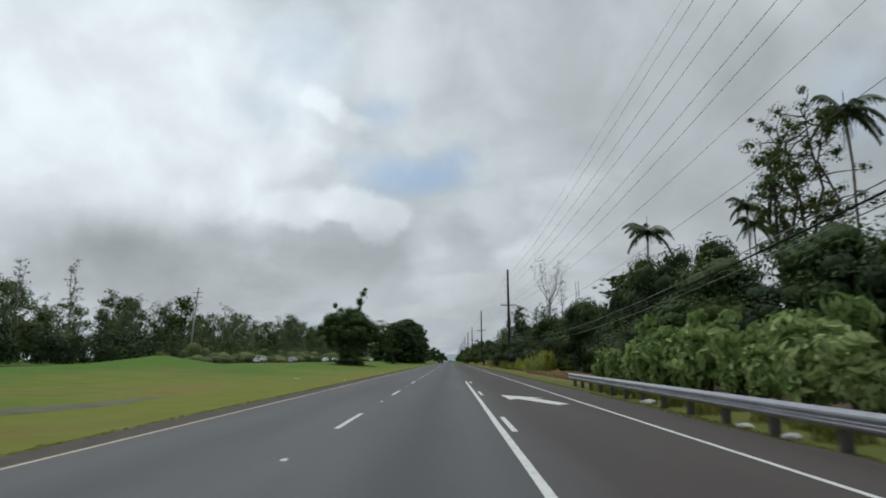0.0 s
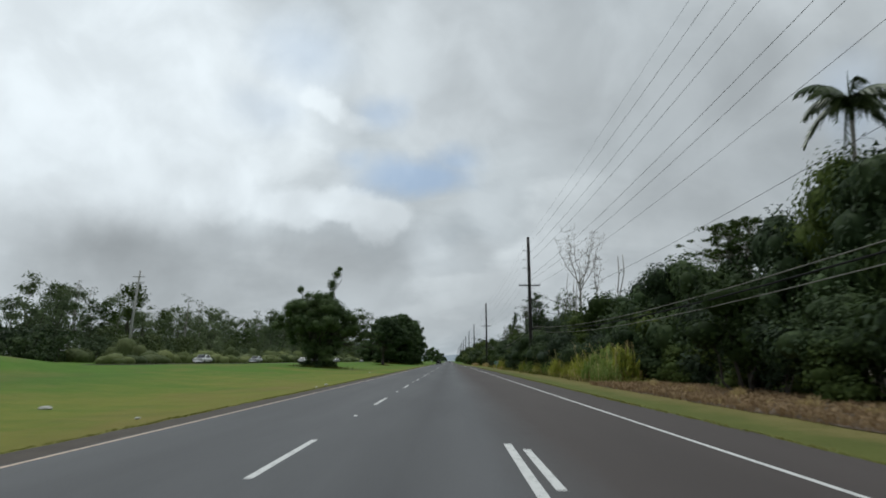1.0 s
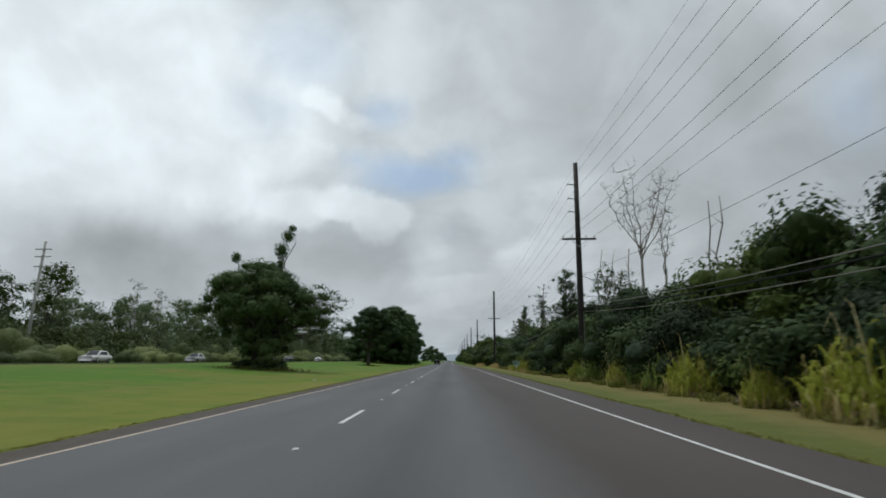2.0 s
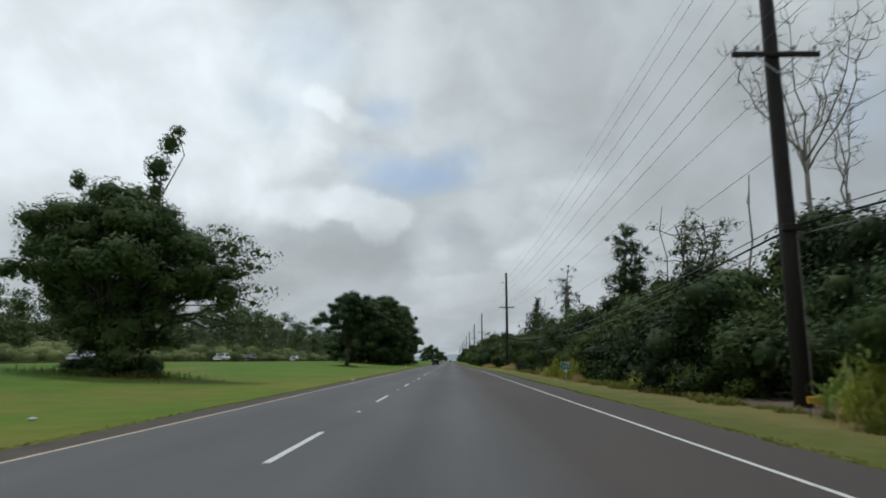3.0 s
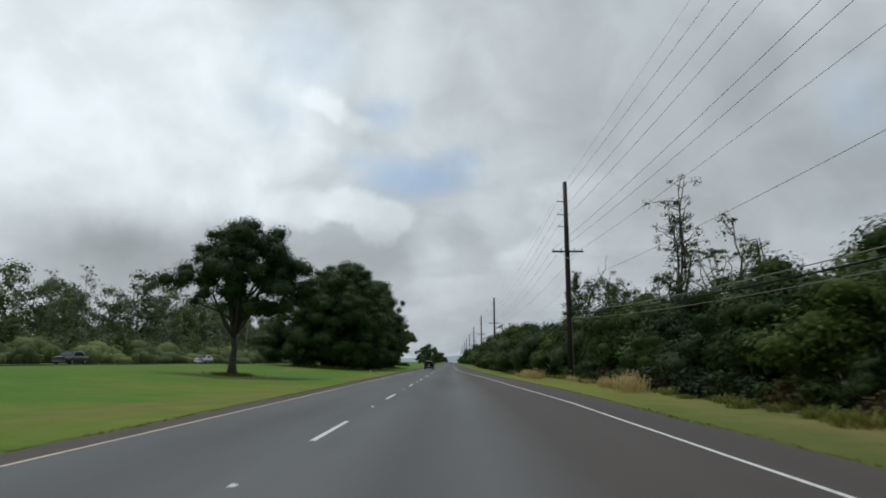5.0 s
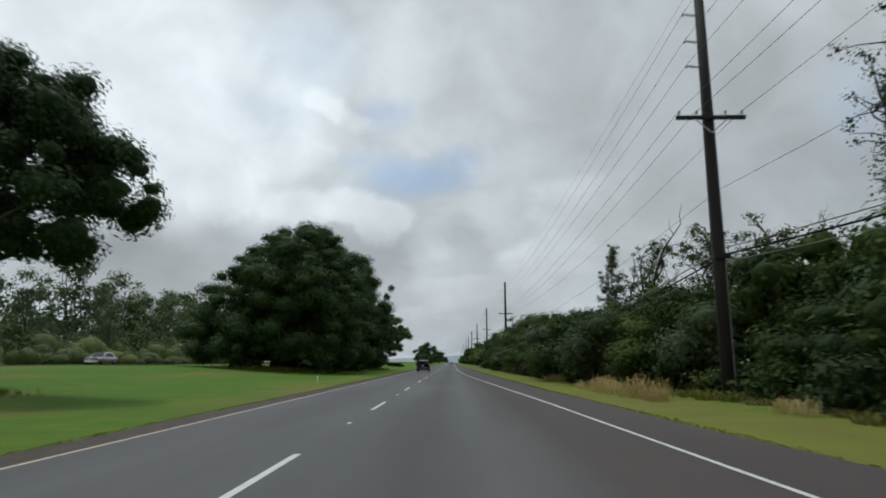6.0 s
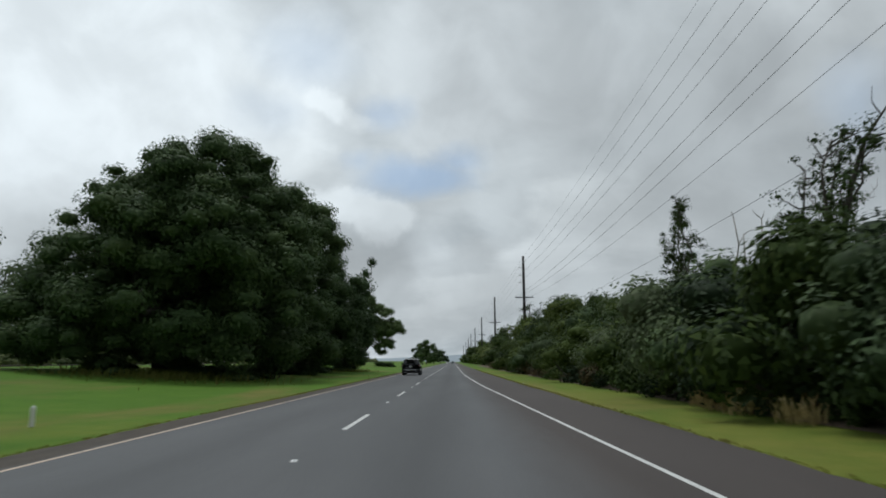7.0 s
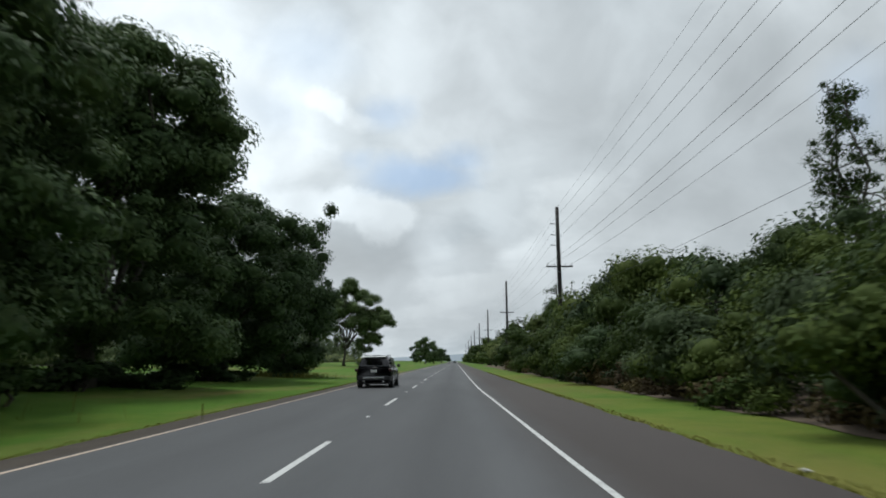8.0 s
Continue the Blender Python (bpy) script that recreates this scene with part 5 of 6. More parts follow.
# ---------- vehicles ----------
def loft(sections, mat, name, parent, label="", smooth=True):
    """Skin over cross-sections along y: each a list of (x, z) at that y, mirrored."""
    v, f = [], []
    n = None
    for y, half in sections:
        ring = [(x, y, z) for x, z in half] + [(-x, y, z) for x, z in reversed(half)]
        n = len(ring)
        v += ring
    for j in range(len(sections) - 1):
        for i in range(n):
            f.append((j * n + i, j * n + (i + 1) % n, (j + 1) * n + (i + 1) % n, (j + 1) * n + i))
    f.append(tuple(range(n)))
    f.append(tuple((len(sections) - 1) * n + i for i in reversed(range(n))))
    return raw(name, v, f, mat, parent, label, smooth)


def wheel(parent, x, y, r=0.36, w=0.24):
    v, f = tubes([([(x - w / 2, y, r), (x - w / 2 + 0.03, y, r), (x + w / 2 - 0.03, y, r), (x + w / 2, y, r)], [r * 0.9, r, r, r * 0.9], 20)])
    t = raw("wheel", v, f, RUBBER, parent)
    s = 1 if x > 0 else -1
    v, f = tubes([([(x + s * (w / 2 - 0.02), y, r), (x + s * (w / 2 + 0.012), y, r)], [r * 0.64, r * 0.6], 14)])
    raw("rim", v, f, CHROME, t)


def suv(x, y):
    """Black sport utility car seen from behind."""
    ob = thing("suv", x, y, 0.035, "black mid-size sport utility car driving ahead on the highway", "car")
    W = 0.94
    low = [(0, 0.28), (W - 0.10, 0.28), (W - 0.02, 0.40), (W, 0.62), (W - 0.02, 0.88), (W - 0.07, 1.02), (0, 1.04)]
    body = [(-0.02, [(px * 0.93, 0.36 + (pz - 0.28) * 0.86) for px, pz in low]), (0.10, [(px * 0.985, pz) for px, pz in low]), (0.6, low), (3.4, low),
            (4.3, [(px * 0.97, 0.28 + (pz - 0.28) * 0.92) for px, pz in low]), (4.75, [(px * 0.86, 0.34 + (pz - 0.28) * 0.70) for px, pz in low])]
    loft(body, PAINT, "body", ob)
    cab = [(0.06, [(0, 1.0), (W - 0.10, 1.0), (W - 0.14, 1.08), (W - 0.15, 1.12), (0, 1.12)]),
           (0.30, [(0, 1.0), (W - 0.07, 1.0), (W - 0.20, 1.38), (W - 0.28, 1.49), (0, 1.52)]),
           (0.62, [(0, 1.0), (W - 0.06, 1.0), (W - 0.22, 1.46), (W - 0.32, 1.62), (0, 1.67)]),
           (1.6, [(0, 1.0), (W - 0.06, 1.0), (W - 0.20, 1.50), (W - 0.30, 1.66), (0, 1.71)]),
           (2.7, [(0, 1.0), (W - 0.06, 1.0), (W - 0.20, 1.46), (W - 0.30, 1.62), (0, 1.66)]),
           (3.55, [(0, 1.0), (W - 0.08, 1.0), (W - 0.10, 1.03), (W - 0.12, 1.05), (0, 1.06)])]
    loft(cab, PAINT, "cabin", ob)
    # rear window, side windows
    raw("rear_window", [(-0.70, 0.055, 1.12), (0.70, 0.055, 1.12), (0.60, 0.385, 1.56), (-0.60, 0.385, 1.56), (-0.70, 0.08, 1.12), (0.70, 0.08, 1.12), (0.60, 0.41, 1.56), (-0.60, 0.41, 1.56)],
        [(0, 1, 2, 3), (4, 7, 6, 5), (0, 4, 5, 1), (1, 5, 6, 2), (2, 6, 7, 3), (3, 7, 4, 0)], CARGLASS, ob)
    for s in (-1, 1):
        for a, b in ((0.75, 1.55), (1.62, 2.55), (2.62, 3.2)):
            t0 = 1.55 if b < 3 else 1.25
            raw("side_window", [(s * (W - 0.075), a, 1.10), (s * (W - 0.075), b, 1.10), (s * (W - 0.155), b - 0.1, t0), (s * (W - 0.175), a + 0.04, 1.56),
                                (s * (W - 0.12), a, 1.10), (s * (W - 0.12), b, 1.10), (s * (W - 0.2), b - 0.1, t0), (s * (W - 0.22), a + 0.04, 1.56)],
                [(0, 1, 2, 3), (4, 7, 6, 5), (0, 4, 5, 1), (1, 5, 6, 2), (2, 6, 7, 3), (3, 7, 4, 0)], CARGLASS, ob)
        bm = bmesh.new()
        box(bm, s * 0.93 - 0.10, -0.045, 0.84, s * 0.93 - 0.10 + 0.16, 0.25, 1.0, 0.03)
        bmesh.ops.translate(bm, verts=bm.verts, vec=(-0.06 if s > 0 else 0.04, 0, 0))
        part("tail_light", bm, LENSRED, ob)
        bm = bmesh.new()
        box(bm, s * 0.95, 2.75, 1.05, s * 1.13, 2.95, 1.22, 0.04)
        part("mirror", bm, TRIMBLACK, ob)
        v, f = tubes([([(s * 0.60, 0.75, 1.63), (s * 0.60, 0.95, 1.69), (s * 0.60, 2.5, 1.70), (s * 0.60, 2.7, 1.63)], [0.02] * 4, 6)])
        raw("roof_rail", v, f, CHROME, ob)
        for yy in (0.85, 3.75):
            wheel(ob, s * 0.83, yy, 0.37)
    # silver on the black car stands in for light reflected off the spoiler
    bm = bmesh.new()
    box(bm, -0.58, 0.26, 1.56, 0.58, 0.62, 1.645, 0.03)
    part("roof_spoiler", bm, SILVERPAINT, ob, "roof spoiler with a painted-on silver highlight")
    bm = bmesh.new()
    box(bm, -0.88, -0.09, 0.38, 0.88, 0.15, 0.62, 0.05)
    part("rear_bumper", bm, TRIMBLACK, ob)
    bm = bmesh.new()
    box(bm, -0.55, -0.105, 0.50, 0.55, -0.06, 0.56, 0.01)
    part("bumper_trim", bm, CHROME, ob, "bright chrome bumper strip")
    bm = bmesh.new()
    box(bm, -0.16, -0.055, 0.80, 0.16, -0.03, 0.93, 0.006)
    part("number_plate", bm, PLATE, ob)
    for s in (-1, 1):
        v, f = tubes([([(s * 0.5, -0.08, 0.34), (s * 0.5, 0.15, 0.34)], [0.045, 0.045], 10)])
        raw("exhaust", v, f, CHROME, ob)
    bm = bmesh.new()
    box(bm, -0.80, 0.2, 0.20, 0.80, 4.4, 0.32, 0.02)
    part("underbody", bm, TRIMBLACK, ob)


def far_car(x, y, z, paint, label, turn=180.0, k=1.0):
    ob = thing("car", x, y, z, label, "car", "cars on the far carriageway", turn=turn)
    W = 0.88
    low = [(0, 0.22), (W - 0.10, 0.22), (W, 0.45), (W, 0.66), (W - 0.06, 0.84), (0, 0.88)]
    loft([(-0.05, [(a * 0.9, 0.3 + (b - 0.22) * 0.8) for a, b in low]), (0.25, low), (3.2, low), (4.2, [(a * 0.92, 0.26 + (b - 0.22) * 0.75) for a, b in low])], paint, "body", ob)
    loft([(0.35, [(0, 0.82), (W - 0.10, 0.82), (W - 0.13, 0.86), (0, 0.88)]), (0.95, [(0, 0.82), (W - 0.08, 0.82), (W - 0.24, 1.34 * k), (0, 1.40 * k)]),
          (2.2, [(0, 0.82), (W - 0.08, 0.82), (W - 0.24, 1.36 * k), (0, 1.42 * k)]), (3.05, [(0, 0.82), (W - 0.08, 0.82), (W - 0.12, 0.86), (0, 0.88)])], paint, "cabin", ob)
    for s in (-1, 1):
        raw("side_window", [(s * (W - 0.09), 0.85, 0.90), (s * (W - 0.09), 2.75, 0.90), (s * (W - 0.215), 2.2, 1.28 * k), (s * (W - 0.215), 1.02, 1.28 * k),
                            (s * (W - 0.14), 0.85, 0.90), (s * (W - 0.14), 2.75, 0.90), (s * (W - 0.26), 2.2, 1.28 * k), (s * (W - 0.26), 1.02, 1.28 * k)],
            [(0, 1, 2, 3), (4, 7, 6, 5), (0, 4, 5, 1), (1, 5, 6, 2), (2, 6, 7, 3), (3, 7, 4, 0)], CARGLASS, ob)
        for yy in (0.75, 3.2):
            wheel(ob, s * 0.78, yy, 0.31, 0.2)
        bm = bmesh.new()
        box(bm, s * 0.62 - 0.14, 4.02, 0.52, s * 0.62 + 0.14, 4.16, 0.64, 0.03)
        part("headlight", bm, LENSCLEAR, ob)
    raw("windscreen", [(-0.66, 3.06, 0.90), (0.66, 3.06, 0.90), (0.54, 2.34, 1.35 * k), (-0.54, 2.34, 1.35 * k), (-0.66, 3.0, 0.88), (0.66, 3.0, 0.88), (0.54, 2.28, 1.32 * k), (-0.54, 2.28, 1.32 * k)],
        [(0, 1, 2, 3), (4, 7, 6, 5), (0, 4, 5, 1), (1, 5, 6, 2), (2, 6, 7, 3), (3, 7, 4, 0)], CARGLASS, ob)
    return ob


suv(-4.28, 284.6)
OZ = 1.24
far_car(-40.4, 139, OZ, WHITEPAINT, "white sedan on the carriageway across the lawn")
far_car(-40.4, 168, OZ, SILVERPAINT, "silver sedan on the carriageway across the lawn")
far_car(-40.4, 211, OZ, WHITEPAINT, "white sedan on the carriageway across the lawn")
far_car(-40.4, 227, OZ, DARKPAINT, "dark green sedan on the carriageway across the lawn")
far_car(-40.4, 264, OZ, SILVERPAINT, "silver sedan on the carriageway across the lawn")
far_car(-40.4, 333, OZ, WHITEPAINT, "white sedan on the carriageway across the lawn")
far_car(-0.4, 640, 0.035, DARKPAINT, "dark car far ahead on the highway", turn=0)
far_car(-4.2, 700, 0.035, WHITEPAINT, "white car far ahead on the highway", turn=0)


# ---------- tall grass, light shrubs and litter along the thicket ----------
def blades(n, rng, h0, h1, spread, lean, width, base=None):
    """Arching grass blades: three-piece tapered strips."""
    a = rng.uniform(0, 2 * math.pi, n)
    q = spread * np.sqrt(rng.random(n))
    b = rng.uniform(0, 2 * math.pi, n)
    root = np.stack([np.cos(b) * q, np.sin(b) * q, np.zeros(n)], 1) if base is None else base
    h = rng.uniform(h0, h1, n)
    l = rng.uniform(0.25, 1.0, n) * lean * h
    d = np.stack([np.cos(a), np.sin(a), np.zeros(n)], 1)
    s = np.stack([-np.sin(a), np.cos(a), np.zeros(n)], 1) * (width * rng.uniform(0.6, 1.3, n))[:, None]
    up = np.zeros((n, 3))
    up[:, 2] = h
    v = np.empty((n, 7, 3))
    for i, (u, k, w) in enumerate(((0.0, 0.0, 0.8), (0.55, 0.18, 1.0), (0.92, 0.55, 0.8))):
        c = root + up * u + d * (l * k)[:, None]
        v[:, 2 * i], v[:, 2 * i + 1] = c - s * w, c + s * w
    v[:, 6] = root + up * rng.uniform(0.62, 1.05, (n, 1)) + d * l[:, None]
    i = np.arange(n)[:, None] * 7
    f = np.concatenate([i + np.array(t) for t in ((0, 1, 3), (0, 3, 2), (2, 3, 5), (2, 5, 4), (4, 5, 6))])
    return v.reshape(-1, 3), f


def grass_model(i, label, n, h0, h1, spread, lean, width, mat, dry=0, dome=0.0):
    """A clump of grass; with a dome, its leaves arch out of stalks at all heights."""
    rng = np.random.default_rng(400 + i)
    ob = thing("tall_grass_clump", 0, -500 - 10 * i, 0, label, "grass", "tall grass clumps")
    base = None
    if dome:
        a, q = rng.uniform(0, 2 * math.pi, n), spread * np.sqrt(rng.random(n))
        base = np.stack([np.cos(a) * q, np.sin(a) * q, dome * (1 - (q / spread) ** 2 * 0.8) * rng.random(n) ** 0.7], 1)
    v, f = blades(n, rng, h0, h1, spread, lean, width, base)
    if 0 < dome < 1:
        v2, f2 = blades(26, rng, dome * 0.5, dome * 1.6, spread * 0.8, 0.35, 0.014)
        f = np.concatenate([f, f2 + len(v)])
        v = np.concatenate([v, v2])
    raw("blade_tuft", v, f, mat, ob)
    if dome >= 1:
        v, f = blades(26, rng, dome * 0.5, dome * 1.45, spread * 0.8, 0.35, 0.014)
        raw("stalk_tuft", v, f, STRAW, ob, "pale upright flower stalks")
    if dry:
        v, f = blades(dry, rng, 0.25, 0.8, spread * 1.15, 1.2, 0.016)
        raw("dry_skirt", v, f, STRAW, ob, "dry straw-coloured grass skirt")
    return ob


def tall_grass():
    rng = np.random.default_rng(8)
    cane = [grass_model(k, "tall yellow-green cane grass clump beside the verge", 380, 0.25, 0.75, 1.15, 1.3, 0.032, (CANE, CANEGREEN, CANEGREEN, CANE)[k], 70, 1.75) for k in range(4)]
    straw = [grass_model(10 + k, "dry straw-coloured grass clump beside the verge", 130, 0.15, 0.75, 0.75, 1.1, 0.014, STRAW, 0, 0.45) for k in range(3)]
    short = [grass_model(20 + k, "knee-high green grass tussock at the thicket edge", 110, 0.2, 0.7, 0.7, 0.9, 0.022, TURFLIT) for k in range(3)]
    seen = {}
    spots = [(9.4, 70.0, 0.75), (10.4, 72.5, 1.1), (9.7, 75.5, 0.85), (10.9, 77.0, 1.25), (10.0, 79.5, 1.0), (9.6, 83.0, 0.6), (10.9, 72.0, 1.1), (9.9, 73.8, 1.0), (10.2, 77.8, 1.15), (11.0, 74.5, 1.3), (11.6, 78.6, 1.1),
             (9.8, 89.0, 0.8), (10.6, 91.0, 1.1), (10.0, 93.0, 0.95), (11.4, 94.5, 1.2), (10.8, 97.5, 1.15), (9.8, 99.5, 0.85), (9.2, 108.4, 0.75), (10.2, 110.2, 1.0), (9.6, 106.5, 0.8),
             (8.9, 142.2, 0.72), (9.3, 149.6, 0.85), (9.6, 151.5, 0.7), (9.0, 155, 0.42), (9.4, 163, 0.35), (10.0, 122, 0.6), (9.8, 128, 0.45), (9.6, 34.5, 0.45), (10.8, 38, 0.6)]
    for x, y, s in spots:
        set_copy(cane[rng.integers(4) if y < 120 else 3 * rng.integers(2)], x, y, -0.02, rng.uniform(0, 360), s, s * rng.uniform(0.9, 1.1), seen)
    dry = [(8.6, 187.0, 1.05), (8.9, 188.6, 1.1), (9.1, 190.0, 0.9), (8.8, 192.2, 0.7), (8.9, 194, 0.65), (9.0, 199, 0.5), (9.2, 205, 0.55), (9.1, 205.8, 0.5), (8.7, 138.5, 0.6), (8.4, 137.0, 0.5), (8.6, 154, 0.5)]
    y = 211.0
    while y < 222:
        dry.append((float(np.interp(y, (211, 222), (7.4, 6.9))) + rng.uniform(-0.2, 0.5), y, rng.uniform(0.5, 1.05)))
        y += rng.uniform(0.6, 1.5)
    for y in (234, 236.5, 238, 239.5):
        dry.append((7.6, y, rng.uniform(0.5, 0.8)))
    for y in np.arange(43, 67, 1.3):
        dry.append((9.6 + rng.uniform(-1.0, 1.6), y, rng.uniform(0.25, 0.5)))
    for x, y, s in dry:
        set_copy(straw[rng.integers(3)], x, y, -0.02, rng.uniform(0, 360), s, s, seen)
    y = 30.0
    while y < 226:
        if 41 < y < 69:
            y = 69.0
        x = front(y) - rng.uniform(0.0, 0.7)
        s = rng.uniform(0.35, 0.9)
        set_copy(short[rng.integers(3)], x, y, -0.02, rng.uniform(0, 360), s * 1.2, s * rng.uniform(0.5, 0.9), seen)
        y += rng.uniform(0.9, 2.2)
    y = -8.0
    while y < 31:
        set_copy(short[rng.integers(3)], 7.0 + rng.uniform(-0.4, 1.2), y, -0.02, rng.uniform(0, 360), 0.7, rng.uniform(0.4, 0.8), seen)
        y += rng.uniform(0.6, 1.4)


tall_grass()


def light_shrubs():
    """Broad-leaved light green shrubs behind the guardrail."""
    rng = np.random.default_rng(9)
    models = []
    for k in range(4):
        r2 = np.random.default_rng(500 + k)
        ob = thing("broadleaf_shrub", 0, -700 - 10 * k, 0, "light green broad-leaved shrub behind the guardrail", "shrub", "light shrubs")
        tops = []
        for _ in range(9):
            ta, tq = r2.uniform(0, 2 * math.pi), r2.uniform(0.1, 1.0)
            tops.append((math.cos(ta) * tq, math.sin(ta) * tq, r2.uniform(1.5, 2.9) - tq * 0.5))
        v, f = tubes([(crooked((t[0] * 0.3, t[1] * 0.3, -0.1), t, 3, 0.08, r2), [0.035, 0.03, 0.022, 0.012], 5) for t in tops])
        raw("trunk", v, f, BARK, ob)
        cl = []
        for t in tops:
            for u in (1.0, 0.82, 0.62, 0.42):
                cl.append(((t[0] * (0.3 + 0.7 * u), t[1] * (0.3 + 0.7 * u), t[2] * u), (0.45, 0.45, 0.28), 20, 0.40))
        me = crown_mesh("foliage", cl, LEAF_LIGHT, r2, droop=1.5, slim=0.24, lift=0.15)
        me2 = crown_mesh("flower_head", [((0, 0, 0.15), (0.2, 0.2, 0.16), 26, 0.13)], LEAF_MIX, r2, small=True)
        for t in tops[:4]:
            fl = new("flower_head", me2)
            fl.parent = ob
            fl.matrix_basis = pose(*t)
        fo = new("foliage", me)
        fo.parent = ob
        models.append(ob)
    seen = {}
    y = 2.0
    while y < 35:
        for x0 in (8.7, 10.9):
            s = rng.uniform(0.7, 1.12)
            set_copy(models[rng.integers(4)], x0 + rng.uniform(-0.5, 0.5), y + rng.uniform(-0.6, 0.6), 0, rng.uniform(0, 360), s, s * (0.85 if x0 < 9 else 1.15), seen)
        y += rng.uniform(1.9, 2.9)


light_shrubs()


def undergrowth():
    """Low dark shrubs round the feet of the lawn trees."""
    rng = np.random.default_rng(19)
    model = scrub_model(50, 1.6, 2.8, 90, 0.26, LEAF_DARK, "undergrowth_shrub", "low dark shrub round the foot of a lawn tree", group="undergrowth")
    seen = {}
    for cx, cy, r, n in ((-22.0, 267, 5.5, 16), (-15.5, 268, 3.5, 6), (-17.4, 281.5, 4.5, 10), (-16.4, 296, 3.0, 6), (-21.6, 135, 2.6, 8), (-15.4, 308, 2.5, 5), (-16.5, 377, 2.0, 5)):
        for k in range(n):
            a, q = rng.uniform(0, 2 * math.pi), r * math.sqrt(rng.random())
            x, y = cx + math.cos(a) * q, cy + math.sin(a) * q
            s = rng.uniform(0.6, 1.2)
            set_copy(model, x, y, rise(x, y) - 0.05, rng.uniform(0, 360), s * 1.2, s * rng.uniform(0.45, 0.9), seen)


undergrowth()


def litter_bed():
    """Bare brown soil and litter from the edge of the verge in under the thicket."""
    ys = [-30 + 1.0 * i for i in range(0, 460)]
    v, f = [], []
    for y in ys:
        e = 8.3 if 42 < y < 69 else 7.8 if y < 32 else front(y) - 0.1
        e += 0.35 * noise.noise((y * 0.5, 8, 0)) + 0.2 * noise.noise((y * 1.7, 9, 0))
        for x in (e, e + 1.2, e + 3.5, e + 8, 32):
            v.append((x, y, rise(x, y) + 0.02 + (0.05 + 0.10 * noise.noise((x, y * 0.8, 2)) if e < x < 31 else 0)))
    for j in range(len(ys) - 1):
        for i in range(4):
            f.append((j * 5 + i, j * 5 + i + 1, j * 5 + i + 6, j * 5 + i + 5))
    ob = raw("brush_floor", v, f, SOIL, smooth=True)
    tagged(ob, "bare brown soil and dry litter under the thicket", "soil", kind="structure")


def dry_turf():
    """Low brown dead grass over the bare strip between verge and thicket."""
    rng = np.random.default_rng(33)
    n = 16000
    y = rng.uniform(36, 69, n)
    x = 8.2 + 5.0 * rng.random(n)
    z = np.array([rise(a, b) for a, b in zip(x, y)])
    v, f = blades(n, rng, 0.06, 0.26, 0, 1.0, 0.022, np.stack([x, y, z], 1))
    ob = raw("dry_turf", v, f, DEADGRASS)
    tagged(ob, "low red-brown dead grass between verge and thicket", "grass", kind="stuff")
    vine = [scrub_model(55 + i, 2.4, 3.2, 200, 0.17, (LEAF_LIME, LEAF_MID)[i], "vine_shrub", "low light green vine shrub at the thicket edge", group="vine shrubs") for i in range(2)]
    seen = {}
    for k, (vx, vy, s) in enumerate(((14.2, 70.5, 1.1), (13.4, 67.0, 1.0), (14.0, 63.5, 1.1), (13.0, 73.0, 1.1), (12.8, 59.5, 0.8), (13.6, 56.0, 1.0), (12.6, 51.5, 0.9), (12.2, 47.0, 0.8), (11.6, 88.5, 1.0), (11.2, 96.5, 0.9))):
        set_copy(vine[k % 2 if k > 2 else 0], vx, vy, rise(vx, vy) - 0.05, 70 * k, s * 1.15, s, seen)


def brush_skirt():
    """Low tangled brush along the foot of the thicket, browner far along the road."""
    rng = np.random.default_rng(41)
    green = [scrub_model(60 + i, 1.5, 2.6, 70, 0.17, (LEAF_SHADED, LEAF_MID)[i], "low_brush", "low tangled dark brush at the foot of the thicket", group="low brush", lobes=9, stems=1) for i in range(2)]
    brown = scrub_model(63, 1.3, 2.6, 70, 0.17, LEAF_BROWN, "low_brush", "low browned brush at the foot of the thicket", group="low brush", lobes=9, stems=1)
    seen = {}
    y = 118.0
    while y < 345:
        odds = 0.10 if y < 262 else 0.55
        model = brown if rng.random() < odds else green[rng.integers(2)]
        s = rng.uniform(0.6, 1.15)
        set_copy(model, front(y) + rng.uniform(0.3, 0.9) + 0.4 * stand_back(y), y, -0.05, rng.uniform(0, 360), s * 1.1, s * rng.uniform(0.7, 1.1), seen)
        y += rng.uniform(1.5, 2.4)


litter_bed()
dry_turf()
brush_skirt()


